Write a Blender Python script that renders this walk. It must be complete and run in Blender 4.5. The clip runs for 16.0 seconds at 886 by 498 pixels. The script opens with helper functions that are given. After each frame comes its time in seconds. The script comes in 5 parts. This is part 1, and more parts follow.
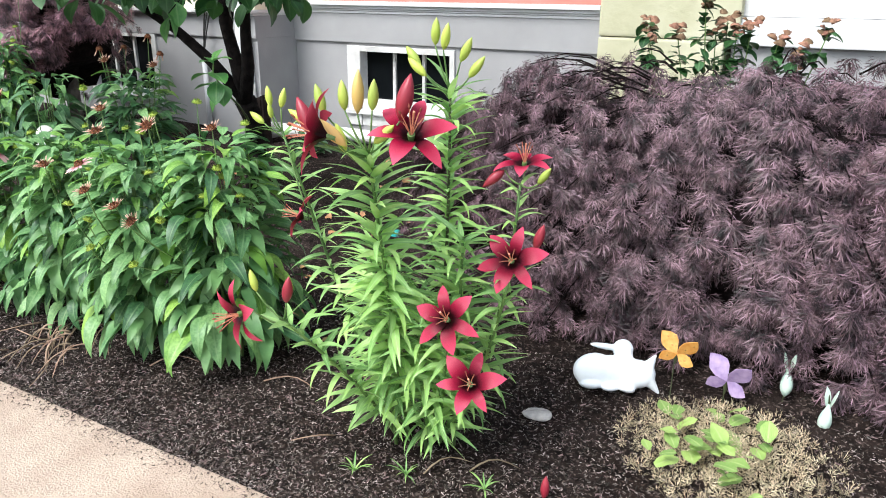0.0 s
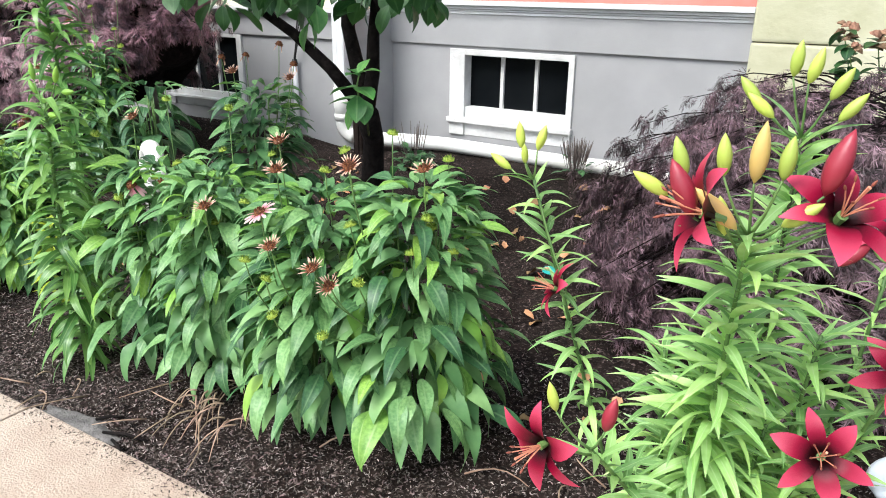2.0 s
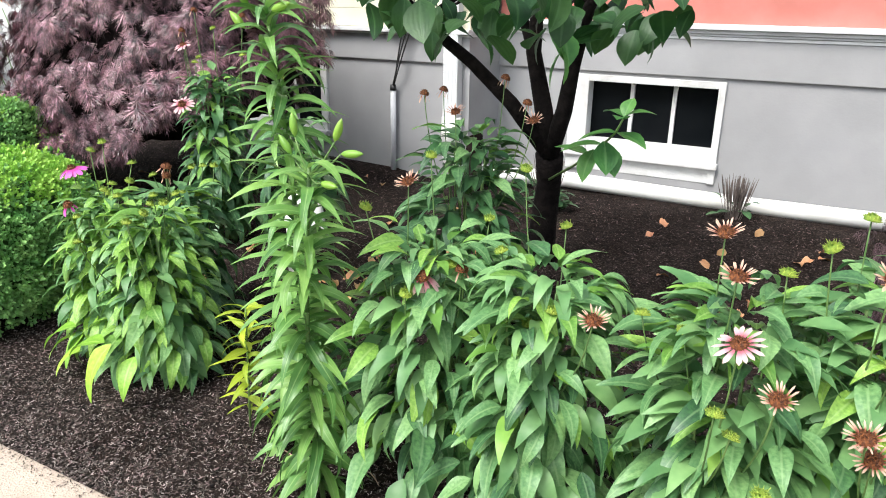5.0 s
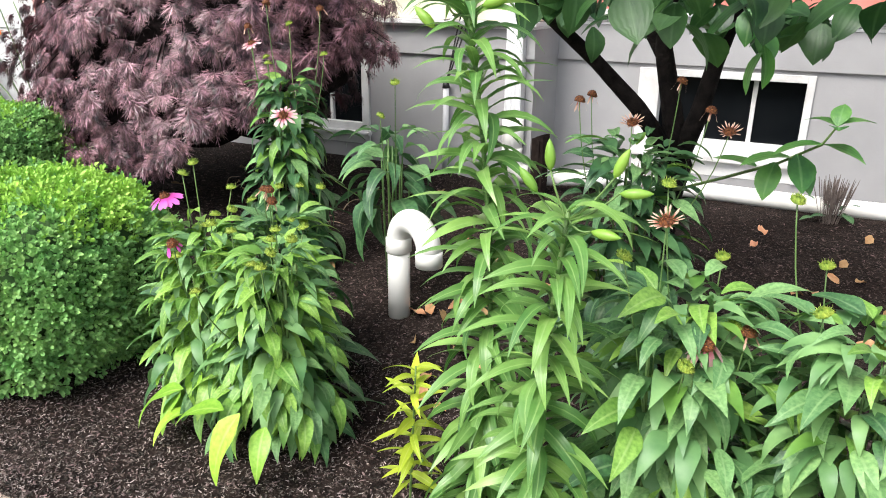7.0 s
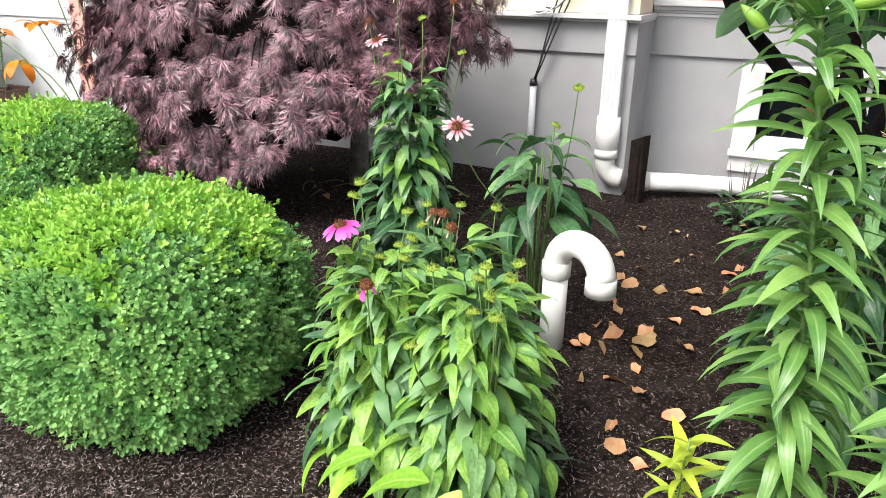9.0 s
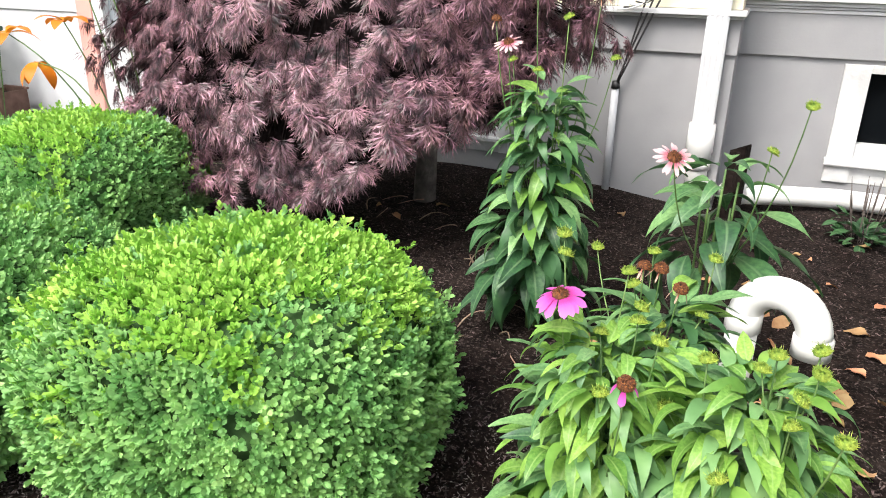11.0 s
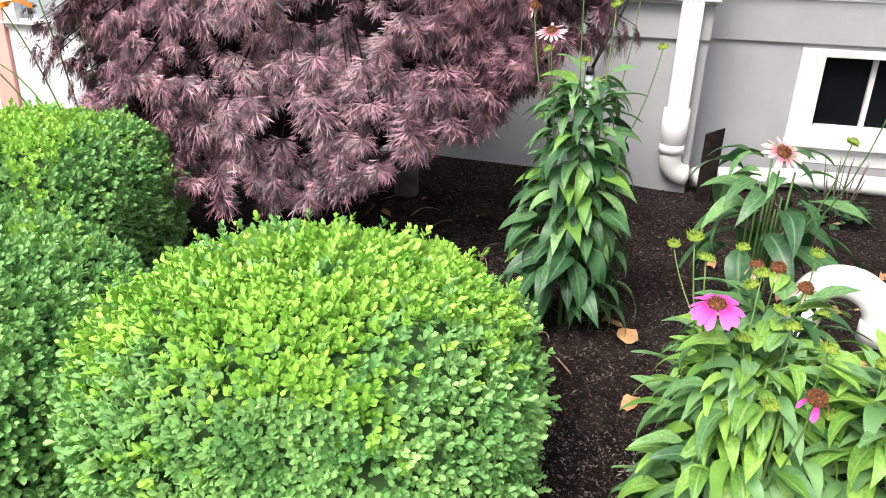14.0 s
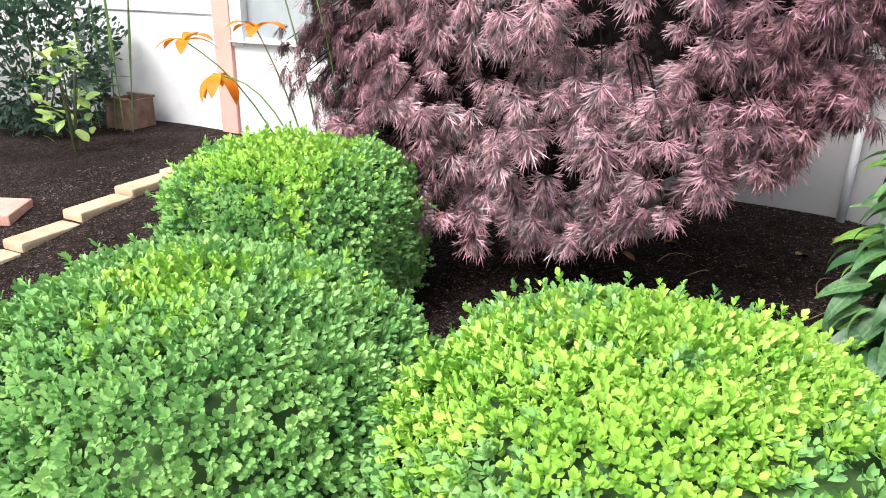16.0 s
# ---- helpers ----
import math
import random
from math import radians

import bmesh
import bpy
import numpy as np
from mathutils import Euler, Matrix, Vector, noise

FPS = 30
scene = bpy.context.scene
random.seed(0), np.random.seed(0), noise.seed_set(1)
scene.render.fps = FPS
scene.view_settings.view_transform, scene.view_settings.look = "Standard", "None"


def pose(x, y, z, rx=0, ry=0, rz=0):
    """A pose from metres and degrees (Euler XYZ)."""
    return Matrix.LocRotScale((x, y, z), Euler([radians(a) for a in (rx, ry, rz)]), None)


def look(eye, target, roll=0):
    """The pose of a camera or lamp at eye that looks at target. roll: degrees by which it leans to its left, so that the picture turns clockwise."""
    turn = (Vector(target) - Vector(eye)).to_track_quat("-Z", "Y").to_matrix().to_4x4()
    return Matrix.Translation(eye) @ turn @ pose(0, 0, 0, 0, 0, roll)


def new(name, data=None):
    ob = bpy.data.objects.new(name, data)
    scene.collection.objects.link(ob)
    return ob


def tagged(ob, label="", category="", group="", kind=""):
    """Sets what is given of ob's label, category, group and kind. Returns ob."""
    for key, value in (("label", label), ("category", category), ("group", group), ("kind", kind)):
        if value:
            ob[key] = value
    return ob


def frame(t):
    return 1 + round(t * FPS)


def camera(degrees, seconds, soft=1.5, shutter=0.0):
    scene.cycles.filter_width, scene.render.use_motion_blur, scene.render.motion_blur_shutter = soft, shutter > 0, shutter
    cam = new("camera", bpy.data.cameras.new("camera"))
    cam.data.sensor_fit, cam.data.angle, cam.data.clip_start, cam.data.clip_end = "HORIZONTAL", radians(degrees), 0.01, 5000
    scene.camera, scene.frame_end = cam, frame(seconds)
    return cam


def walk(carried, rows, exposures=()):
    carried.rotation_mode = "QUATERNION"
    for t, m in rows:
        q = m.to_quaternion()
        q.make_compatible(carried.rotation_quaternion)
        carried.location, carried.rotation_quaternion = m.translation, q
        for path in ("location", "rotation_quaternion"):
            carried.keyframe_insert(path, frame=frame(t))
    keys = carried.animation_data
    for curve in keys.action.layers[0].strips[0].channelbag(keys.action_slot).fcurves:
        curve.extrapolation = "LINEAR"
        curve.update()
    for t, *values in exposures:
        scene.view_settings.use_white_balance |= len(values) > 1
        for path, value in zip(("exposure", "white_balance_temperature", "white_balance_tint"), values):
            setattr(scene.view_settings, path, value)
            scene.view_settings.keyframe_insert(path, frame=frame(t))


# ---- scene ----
cam = camera(63.0, 16.0, soft=1.0)
METRES, EYE, TILT, LEAN, TURN = 5.6, 1.33, 0.456, -1.075, 29.456
ROWS = [
    (0.0, 0.0, 0.0, 0.0, -0.19, -19.95, 0.53),
    (0.5, -0.02, 0.0348, 0.0008, 0.9, -20.21, 0.59),
    (1.0, -0.0585, 0.0465, 0.0038, 1.27, -20.43, 0.39),
    (1.5, -0.0891, 0.061, 0.0015, 1.68, -20.51, 0.33),
    (2.0, -0.1139, 0.0926, 0.0061, 2.13, -20.35, 0.4),
    (2.5, -0.1527, 0.1076, 0.0084, 2.2, -19.86, 0.47),
    (3.0, -0.1905, 0.117, 0.0108, 2.06, -19.39, 0.41),
    (3.5, -0.2144, 0.1474, 0.0088, 1.82, -19.13, 0.26),
    (4.0, -0.2465, 0.1712, 0.0104, 1.31, -18.94, 0.03),
    (6.5, -0.4014, 0.2584, 0.0096, -2.91, -20.13, 0.51),
    (7.0, -0.4238, 0.2876, 0.0118, -3.33, -20.21, 0.42),
    (7.5, -0.4559, 0.2948, 0.0146, -3.93, -20.35, 0.06),
    (8.0, -0.4762, 0.3135, 0.0128, -4.15, -20.56, 0.06),
    (8.5, -0.4914, 0.3419, 0.0134, -4.16, -20.83, 0.11),
    (9.0, -0.5316, 0.3574, 0.0135, -4.33, -21.08, 0.14),
    (9.5, -0.5704, 0.3721, 0.013, -4.23, -21.17, 0.09),
    (10.0, -0.5924, 0.4036, 0.0133, -4.46, -21.2, 0.01),
    (12.5, -0.663, 0.486, 0.0099, -11.56, -22.9, -0.36),
    (13.0, -0.6759, 0.488, 0.011, -13.36, -23.15, -0.59),
    (13.5, -0.686, 0.4921, 0.0118, -14.72, -23.12, -0.69),
    (14.0, -0.702, 0.4973, 0.0123, -15.06, -22.96, -0.77),
    (14.5, -0.7172, 0.5005, 0.0113, -13.51, -22.63, -0.75),
    (15.0, -0.7305, 0.5192, 0.0096, -10.06, -22.41, -0.49),
    (15.5, -0.7431, 0.5495, 0.0113, -6.61, -22.03, -0.2),
    (16.0, -0.7663, 0.5667, 0.0105, -3.33, -21.81, 0.13),
]
walk(cam, [(t, pose(0, 0, EYE, TILT, LEAN, TURN) @ pose(METRES * x, METRES * y, METRES * z, 90 + pitch, roll, yaw)) for t, x, y, z, yaw, pitch, roll in ROWS],
     exposures=[(0.0, 1.03, 6150, 7), (4.0, 1.05, 6250, 7), (7.0, 1.06, 6450, 10), (10.0, 1.08, 6500, 10), (14.5, 1.08, 6500, 10), (16.0, 1.18, 6500, 10)])

# ---- world, sun and exposure ----
world = bpy.data.worlds.new("overcast_sky")
scene.world = world
world.use_nodes = True
wn, wl = world.node_tree.nodes, world.node_tree.links
sky = wn.new("ShaderNodeTexSky")
sky.sky_type, sky.sun_disc = "NISHITA", False
sky.sun_elevation, sky.sun_rotation = radians(52), radians(200)
sky.air_density, sky.dust_density, sky.ozone_density = 1.0, 3.0, 1.0
soft_sky = wn.new("ShaderNodeHueSaturation")
soft_sky.inputs["Saturation"].default_value = 0.45
wl.new(sky.outputs[0], soft_sky.inputs["Color"])
wl.new(soft_sky.outputs[0], wn["Background"].inputs["Color"])
wn["Background"].inputs["Strength"].default_value = 0.15

sun = new("sun", bpy.data.lights.new("sun", "SUN"))
sun.data.energy, sun.data.angle, sun.data.color = 1.9, radians(25), (1.0, 0.97, 0.93)
sun.matrix_world = look((-1.6, -4.4, 6.0), (0, 0, 0))


# ---- materials ----
def mat(name, a, b, scale=8.0, rough=0.7, bump=0.0, bump_scale=60.0, vary=0.0, metal=0.0, spec=0.5, c=None, coords="Object", glow=0.0, blotch=None):
    """A surface mottled between the colours a and b, with specks of c, relief and a change from piece to piece."""
    m = bpy.data.materials.new(name)
    m.use_nodes = True
    nt = m.node_tree
    n, l = nt.nodes, nt.links
    p = n["Principled BSDF"]
    p.inputs["Roughness"].default_value, p.inputs["Metallic"].default_value = rough, metal
    p.inputs["Specular IOR Level"].default_value = spec
    tc = n.new("ShaderNodeTexCoord")
    big = n.new("ShaderNodeTexNoise")
    big.inputs["Scale"].default_value, big.inputs["Detail"].default_value = scale, 6
    l.new(tc.outputs[coords], big.inputs["Vector"])
    ramp = n.new("ShaderNodeValToRGB")
    ramp.color_ramp.elements[0].position, ramp.color_ramp.elements[1].position = 0.35, 0.68
    ramp.color_ramp.elements[0].color, ramp.color_ramp.elements[1].color = (*a, 1), (*b, 1)
    l.new(big.outputs["Fac"], ramp.inputs["Fac"])
    out = ramp.outputs["Color"]
    fine = n.new("ShaderNodeTexNoise")
    fine.inputs["Scale"].default_value, fine.inputs["Detail"].default_value = bump_scale, 5
    l.new(tc.outputs[coords], fine.inputs["Vector"])
    if c:
        spot = n.new("ShaderNodeValToRGB")
        spot.color_ramp.elements[0].position, spot.color_ramp.elements[1].position = 0.56, 0.66
        l.new(fine.outputs["Fac"], spot.inputs["Fac"])
        mix = n.new("ShaderNodeMix")
        mix.data_type = "RGBA"
        l.new(spot.outputs["Color"], mix.inputs["Factor"])
        l.new(out, mix.inputs["A"])
        mix.inputs["B"].default_value = (*c, 1)
        out = mix.outputs["Result"]
    if blotch:
        wide = n.new("ShaderNodeTexNoise")
        wide.inputs["Scale"].default_value, wide.inputs["Detail"].default_value = scale * 0.13, 4
        l.new(tc.outputs[coords], wide.inputs["Vector"])
        spot = n.new("ShaderNodeValToRGB")
        spot.color_ramp.elements[0].position, spot.color_ramp.elements[1].position = 0.42, 0.62
        l.new(wide.outputs["Fac"], spot.inputs["Fac"])
        mix = n.new("ShaderNodeMix")
        mix.data_type, mix.blend_type = "RGBA", "MULTIPLY"
        l.new(spot.outputs["Color"], mix.inputs["Factor"])
        l.new(out, mix.inputs["A"])
        mix.inputs["B"].default_value = (*blotch, 1)
        out = mix.outputs["Result"]
    if vary:
        info, geo, add = n.new("ShaderNodeObjectInfo"), n.new("ShaderNodeNewGeometry"), n.new("ShaderNodeMath")
        l.new(info.outputs["Random"], add.inputs[0])
        l.new(geo.outputs["Random Per Island"], add.inputs[1])
        one = n.new("ShaderNodeMath")
        one.operation = "FRACT"
        l.new(add.outputs[0], one.inputs[0])
        hsv, rng, rng2 = n.new("ShaderNodeHueSaturation"), n.new("ShaderNodeMapRange"), n.new("ShaderNodeMapRange")
        rng.inputs["To Min"].default_value, rng.inputs["To Max"].default_value = 1 - vary, 1 + vary
        rng2.inputs["To Min"].default_value, rng2.inputs["To Max"].default_value = 0.5 + vary * 0.05, 0.5 - vary * 0.05
        l.new(one.outputs[0], rng.inputs["Value"])
        l.new(one.outputs[0], rng2.inputs["Value"])
        l.new(rng.outputs[0], hsv.inputs["Value"])
        l.new(rng2.outputs[0], hsv.inputs["Hue"])
        l.new(out, hsv.inputs["Color"])
        out = hsv.outputs["Color"]
    l.new(out, p.inputs["Base Color"])
    if bump:
        bp = n.new("ShaderNodeBump")
        bp.inputs["Strength"].default_value, bp.inputs["Distance"].default_value = bump, 0.01
        l.new(fine.outputs["Fac"], bp.inputs["Height"])
        l.new(bp.outputs["Normal"], p.inputs["Normal"])
    if glow:
        tr, ms = n.new("ShaderNodeBsdfTranslucent"), n.new("ShaderNodeMixShader")
        l.new(out, tr.inputs["Color"])
        ms.inputs[0].default_value = glow
        l.new(p.outputs[0], ms.inputs[1])
        l.new(tr.outputs[0], ms.inputs[2])
        l.new(ms.outputs[0], n["Material Output"].inputs["Surface"])
    return m


def leaf_mat(name, dark, light, rib, vary=0.25, rough=0.42, veins=9.0, through_light=0.25, vein_depth=0.35, spec=0.5):
    """A leaf: mottled green with a pale midrib and veins along its length (uv: u across, v along)."""
    m = mat(name, dark, light, 14, rough, 0, 50, vary, glow=through_light, spec=spec)
    n, l = m.node_tree.nodes, m.node_tree.links
    p = n["Principled BSDF"]
    col = p.inputs["Base Color"].links[0].from_socket
    uv, sep = n.new("ShaderNodeUVMap"), n.new("ShaderNodeSeparateXYZ")
    l.new(uv.outputs[0], sep.inputs[0])
    off, ab = n.new("ShaderNodeMath"), n.new("ShaderNodeMath")
    off.operation, ab.operation = "SUBTRACT", "ABSOLUTE"
    off.inputs[1].default_value = 0.5
    l.new(sep.outputs[0], off.inputs[0])
    l.new(off.outputs[0], ab.inputs[0])
    rr = n.new("ShaderNodeMapRange")
    rr.inputs["From Min"].default_value, rr.inputs["From Max"].default_value = 0.02, 0.075
    rr.inputs["To Min"].default_value, rr.inputs["To Max"].default_value = 0.75, 0.0
    l.new(ab.outputs[0], rr.inputs["Value"])
    mix = n.new("ShaderNodeMix")
    mix.data_type = "RGBA"
    l.new(rr.outputs[0], mix.inputs["Factor"])
    l.new(col, mix.inputs["A"])
    mix.inputs["B"].default_value = (*rib, 1)
    l.new(mix.outputs["Result"], p.inputs["Base Color"])
    vv, sn = n.new("ShaderNodeMath"), n.new("ShaderNodeMath")
    vv.operation, sn.operation = "MULTIPLY", "SINE"
    vv.inputs[1].default_value = veins * 2 * math.pi
    l.new(ab.outputs[0], vv.inputs[0])
    l.new(vv.outputs[0], sn.inputs[0])
    bp = n.new("ShaderNodeBump")
    bp.inputs["Strength"].default_value, bp.inputs["Distance"].default_value = vein_depth, 0.002
    l.new(sn.outputs[0], bp.inputs["Height"])
    l.new(bp.outputs["Normal"], p.inputs["Normal"])
    return m


def petal_mat(name, heart, body, tip, rough=0.45):
    """A petal whose colour changes from its base to its tip."""
    m = mat(name, body, body, 30, rough, glow=0.2)
    n, l = m.node_tree.nodes, m.node_tree.links
    p = n["Principled BSDF"]
    uv, sep, ramp = n.new("ShaderNodeUVMap"), n.new("ShaderNodeSeparateXYZ"), n.new("ShaderNodeValToRGB")
    l.new(uv.outputs[0], sep.inputs[0])
    ramp.color_ramp.elements[0].color, ramp.color_ramp.elements[1].color = (*heart, 1), (*tip, 1)
    ramp.color_ramp.elements[0].position, ramp.color_ramp.elements[1].position = 0.22, 0.98
    mid = ramp.color_ramp.elements.new(0.5)
    mid.color = (*body, 1)
    ns, ad = n.new("ShaderNodeTexNoise"), n.new("ShaderNodeMath")
    ns.inputs["Scale"].default_value = 60
    ad.operation = "MULTIPLY_ADD"
    ad.inputs[1].default_value = 0.3
    l.new(ns.outputs["Fac"], ad.inputs[0])
    sub = n.new("ShaderNodeMath")
    sub.operation = "SUBTRACT"
    sub.inputs[1].default_value = 0.15
    l.new(sep.outputs[1], sub.inputs[0])
    l.new(sub.outputs[0], ad.inputs[2])
    l.new(ad.outputs[0], ramp.inputs["Fac"])
    l.new(ramp.outputs["Color"], p.inputs["Base Color"])
    p.inputs["Specular IOR Level"].default_value = 0.18
    for node in n:
        if node.bl_idname == "ShaderNodeBsdfTranslucent":
            l.new(ramp.outputs["Color"], node.inputs["Color"])
    return m


MULCH = mat("mulch", (0.007, 0.0048, 0.0042), (0.029, 0.02, 0.0168), 24, 0.95, 1.0, 90, c=(0.1, 0.076, 0.066), spec=0.1, blotch=(0.62, 0.56, 0.54))
CHIP = mat("mulch_chip", (0.01, 0.0075, 0.0068), (0.15, 0.115, 0.1), 60, 0.9, 0.4, 200, 0.9, spec=0.2)
STRAW = mat("straw", (0.22, 0.14, 0.09), (0.4, 0.29, 0.2), 30, 0.8, 0.2, 100, 0.4)
PEBBLE = mat("pebble", (0.3, 0.28, 0.26), (0.5, 0.47, 0.43), 40, 0.8, 0.3, 200, 0.4)
CONCRETE = mat("concrete_walk", (0.46, 0.36, 0.285), (0.58, 0.48, 0.39), 5, 0.9, 0.6, 160, c=(0.33, 0.25, 0.195), blotch=(0.86, 0.82, 0.8))
DIRT = mat("grey_grit", (0.09, 0.082, 0.078), (0.2, 0.185, 0.175), 20, 0.95, 0.8, 120)
GRASS = mat("lawn_ground", (0.04, 0.07, 0.02), (0.08, 0.12, 0.04), 6, 0.95, 0.5, 80)
WALLGREY = mat("painted_foundation", (0.325, 0.322, 0.325), (0.375, 0.37, 0.374), 3, 0.75, 0.12, 70, blotch=(0.9, 0.89, 0.88))
WHITE = mat("white_paint", (0.66, 0.66, 0.665), (0.75, 0.75, 0.75), 6, 0.5, 0.15, 60, blotch=(0.9, 0.89, 0.88))
WORNWHITE = mat("worn_white_paint", (0.62, 0.61, 0.6), (0.76, 0.76, 0.75), 9, 0.6, 0.4, 40, blotch=(0.75, 0.73, 0.7))
SALMON = mat("salmon_paint", (0.5, 0.165, 0.13), (0.58, 0.205, 0.17), 5, 0.6, 0.1, 40)
PALEPINK = mat("pale_pink_paint", (0.72, 0.34, 0.28), (0.78, 0.4, 0.34), 5, 0.6, 0.1, 40)
CREAM = mat("cream_stone", (0.5, 0.48, 0.33), (0.6, 0.58, 0.43), 4, 0.85, 0.9, 14, blotch=(0.85, 0.85, 0.8))
CREAMBOARD = mat("cream_board", (0.68, 0.64, 0.48), (0.75, 0.71, 0.56), 4, 0.7, 0.1, 40)
DARKGLASS = mat("dark_glass", (0.004, 0.005, 0.006), (0.008, 0.009, 0.01), 3, 0.25, spec=0.06)
PALEGLASS = mat("curtained_glass", (0.3, 0.33, 0.35), (0.42, 0.45, 0.46), 3, 0.1)
PVC = mat("white_pvc", (0.78, 0.77, 0.73), (0.85, 0.84, 0.81), 7, 0.35, 0.03, 30, blotch=(0.92, 0.9, 0.86))
GREYPVC = mat("grey_conduit", (0.5, 0.5, 0.51), (0.58, 0.58, 0.59), 7, 0.5, 0.05, 30)
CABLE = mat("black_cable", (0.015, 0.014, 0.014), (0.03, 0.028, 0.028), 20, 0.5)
WIREWHITE = mat("white_cable", (0.6, 0.6, 0.58), (0.7, 0.7, 0.68), 20, 0.5)
DARKWOOD = mat("dark_wet_wood", (0.008, 0.005, 0.004), (0.024, 0.016, 0.013), 25, 0.9, 0.8, 60, spec=0.15)
BARK = mat("dark_bark", (0.003, 0.0022, 0.002), (0.014, 0.0105, 0.0095), 22, 0.95, 1.0, 55, spec=0.15)
GREYBARK = mat("grey_bark", (0.12, 0.1, 0.09), (0.25, 0.22, 0.2), 18, 0.9, 0.8, 60)
BRICKPAVER = mat("pink_paver", (0.5, 0.27, 0.22), (0.6, 0.35, 0.29), 12, 0.9, 0.5, 90)
SANDSTONE = mat("sandstone_edging", (0.42, 0.31, 0.2), (0.55, 0.43, 0.3), 9, 0.9, 0.6, 60)
POTWOOD = mat("brown_planter", (0.13, 0.07, 0.05), (0.22, 0.13, 0.1), 10, 0.7, 0.3, 40)
CERAMIC = mat("white_glazed_ceramic", (0.72, 0.76, 0.8), (0.82, 0.85, 0.87), 10, 0.3, 0.15, 25)

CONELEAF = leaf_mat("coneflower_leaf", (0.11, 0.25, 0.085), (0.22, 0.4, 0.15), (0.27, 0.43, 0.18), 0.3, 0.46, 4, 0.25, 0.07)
CONELEAF_BRIGHT = leaf_mat("bright_coneflower_leaf", (0.15, 0.32, 0.05), (0.28, 0.49, 0.095), (0.36, 0.53, 0.17), 0.3, 0.46, 4, 0.28, 0.07)
CONELEAF_DARK = leaf_mat("dark_coneflower_leaf", (0.035, 0.105, 0.04), (0.085, 0.2, 0.07), (0.17, 0.28, 0.13), 0.3, 0.44, 4, 0.2, 0.08)
LIMELEAF = leaf_mat("lime_leaf", (0.24, 0.48, 0.04), (0.36, 0.6, 0.07), (0.42, 0.62, 0.14), 0.2, 0.45, vein_depth=0.06)
LILYLEAF = leaf_mat("lily_leaf", (0.26, 0.48, 0.12), (0.48, 0.7, 0.3), (0.52, 0.68, 0.34), 0.4, 0.36, 4, 0.3, 0.1)
LILYLEAF_DEEP = leaf_mat("deep_lily_leaf", (0.12, 0.27, 0.06), (0.245, 0.435, 0.115), (0.32, 0.49, 0.17), 0.35, 0.34, 5, 0.28, 0.1)
GOLDLEAF = leaf_mat("golden_leaf", (0.38, 0.5, 0.03), (0.5, 0.6, 0.06), (0.55, 0.6, 0.15), 0.2)
TREELEAF = leaf_mat("tree_leaf", (0.02, 0.07, 0.02), (0.045, 0.125, 0.03), (0.08, 0.17, 0.06), 0.4, 0.42, 7, vein_depth=0.1)
SHOOTLEAF = leaf_mat("shoot_leaf", (0.06, 0.19, 0.05), (0.14, 0.36, 0.07), (0.2, 0.4, 0.13), 0.35, 0.42, 7, vein_depth=0.12)
BOXLEAF = mat("box_leaf", (0.17, 0.385, 0.115), (0.36, 0.605, 0.2), 9, 0.5, vary=0.15, glow=0.2, spec=0.3)
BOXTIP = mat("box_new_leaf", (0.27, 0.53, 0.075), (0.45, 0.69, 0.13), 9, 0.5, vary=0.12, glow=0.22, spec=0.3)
# Dark green of the added bush cores: shade between leaves put into colour.
BOXSHADE = mat("box_shade_fill", (0.03, 0.075, 0.02), (0.08, 0.16, 0.045), 12, 0.9, 0.4, 40)
# Random tones run from gap-dark to highlight pink: shade and gloss in colour.
MAPLELEAF = mat("maple_leaf", (0.022, 0.007, 0.011), (0.42, 0.215, 0.24), 17, 0.38, vary=0.7, glow=0.04)
MAPLELEAF_DARK = mat("dull_maple_leaf", (0.011, 0.0065, 0.008), (0.235, 0.145, 0.165), 17, 0.5, vary=0.7, glow=0.03, spec=0.3)
STEM = mat("green_stem", (0.08, 0.155, 0.04), (0.15, 0.25, 0.07), 20, 0.55, 0.1, 60, 0.2)
# Near-black for the maple cores, painting the shade between leaves, and for their twigs.
SHADE = mat("crown_shade_and_twigs", (0.006, 0.004, 0.004), (0.016, 0.011, 0.011), 30, 0.95, 0.8, 60, spec=0.1)
DARKSTEM = mat("dark_stem", (0.03, 0.04, 0.015), (0.07, 0.08, 0.03), 20, 0.55, 0.1, 60)
BUD = mat("lily_bud_skin", (0.42, 0.52, 0.08), (0.6, 0.66, 0.16), 9, 0.42, vary=0.2, glow=0.15)
BUDGREEN = mat("green_bud_skin", (0.16, 0.33, 0.04), (0.3, 0.5, 0.08), 9, 0.42, vary=0.2, glow=0.15)
BUDORANGE = mat("ripening_bud", (0.6, 0.35, 0.12), (0.65, 0.5, 0.15), 9, 0.42, vary=0.2)
BUDRED = mat("red_bud", (0.22, 0.015, 0.03), (0.36, 0.03, 0.05), 9, 0.42)
LILYPETAL = petal_mat("lily_petal", (0.014, 0.0004, 0.002), (0.25, 0.0025, 0.028), (0.66, 0.08, 0.15), 0.42)
ANTHER = mat("anther", (0.2, 0.05, 0.03), (0.35, 0.1, 0.06), 30, 0.7)
FILAMENT = mat("filament", (0.55, 0.2, 0.12), (0.65, 0.3, 0.18), 30, 0.6)
CONE = mat("cone_head", (0.05, 0.016, 0.006), (0.2, 0.06, 0.014), 160, 0.8, 0.6, 260, c=(0.34, 0.13, 0.03))
CONEGREEN = mat("green_cone", (0.12, 0.22, 0.02), (0.34, 0.42, 0.05), 90, 0.7, 0.8, 200)
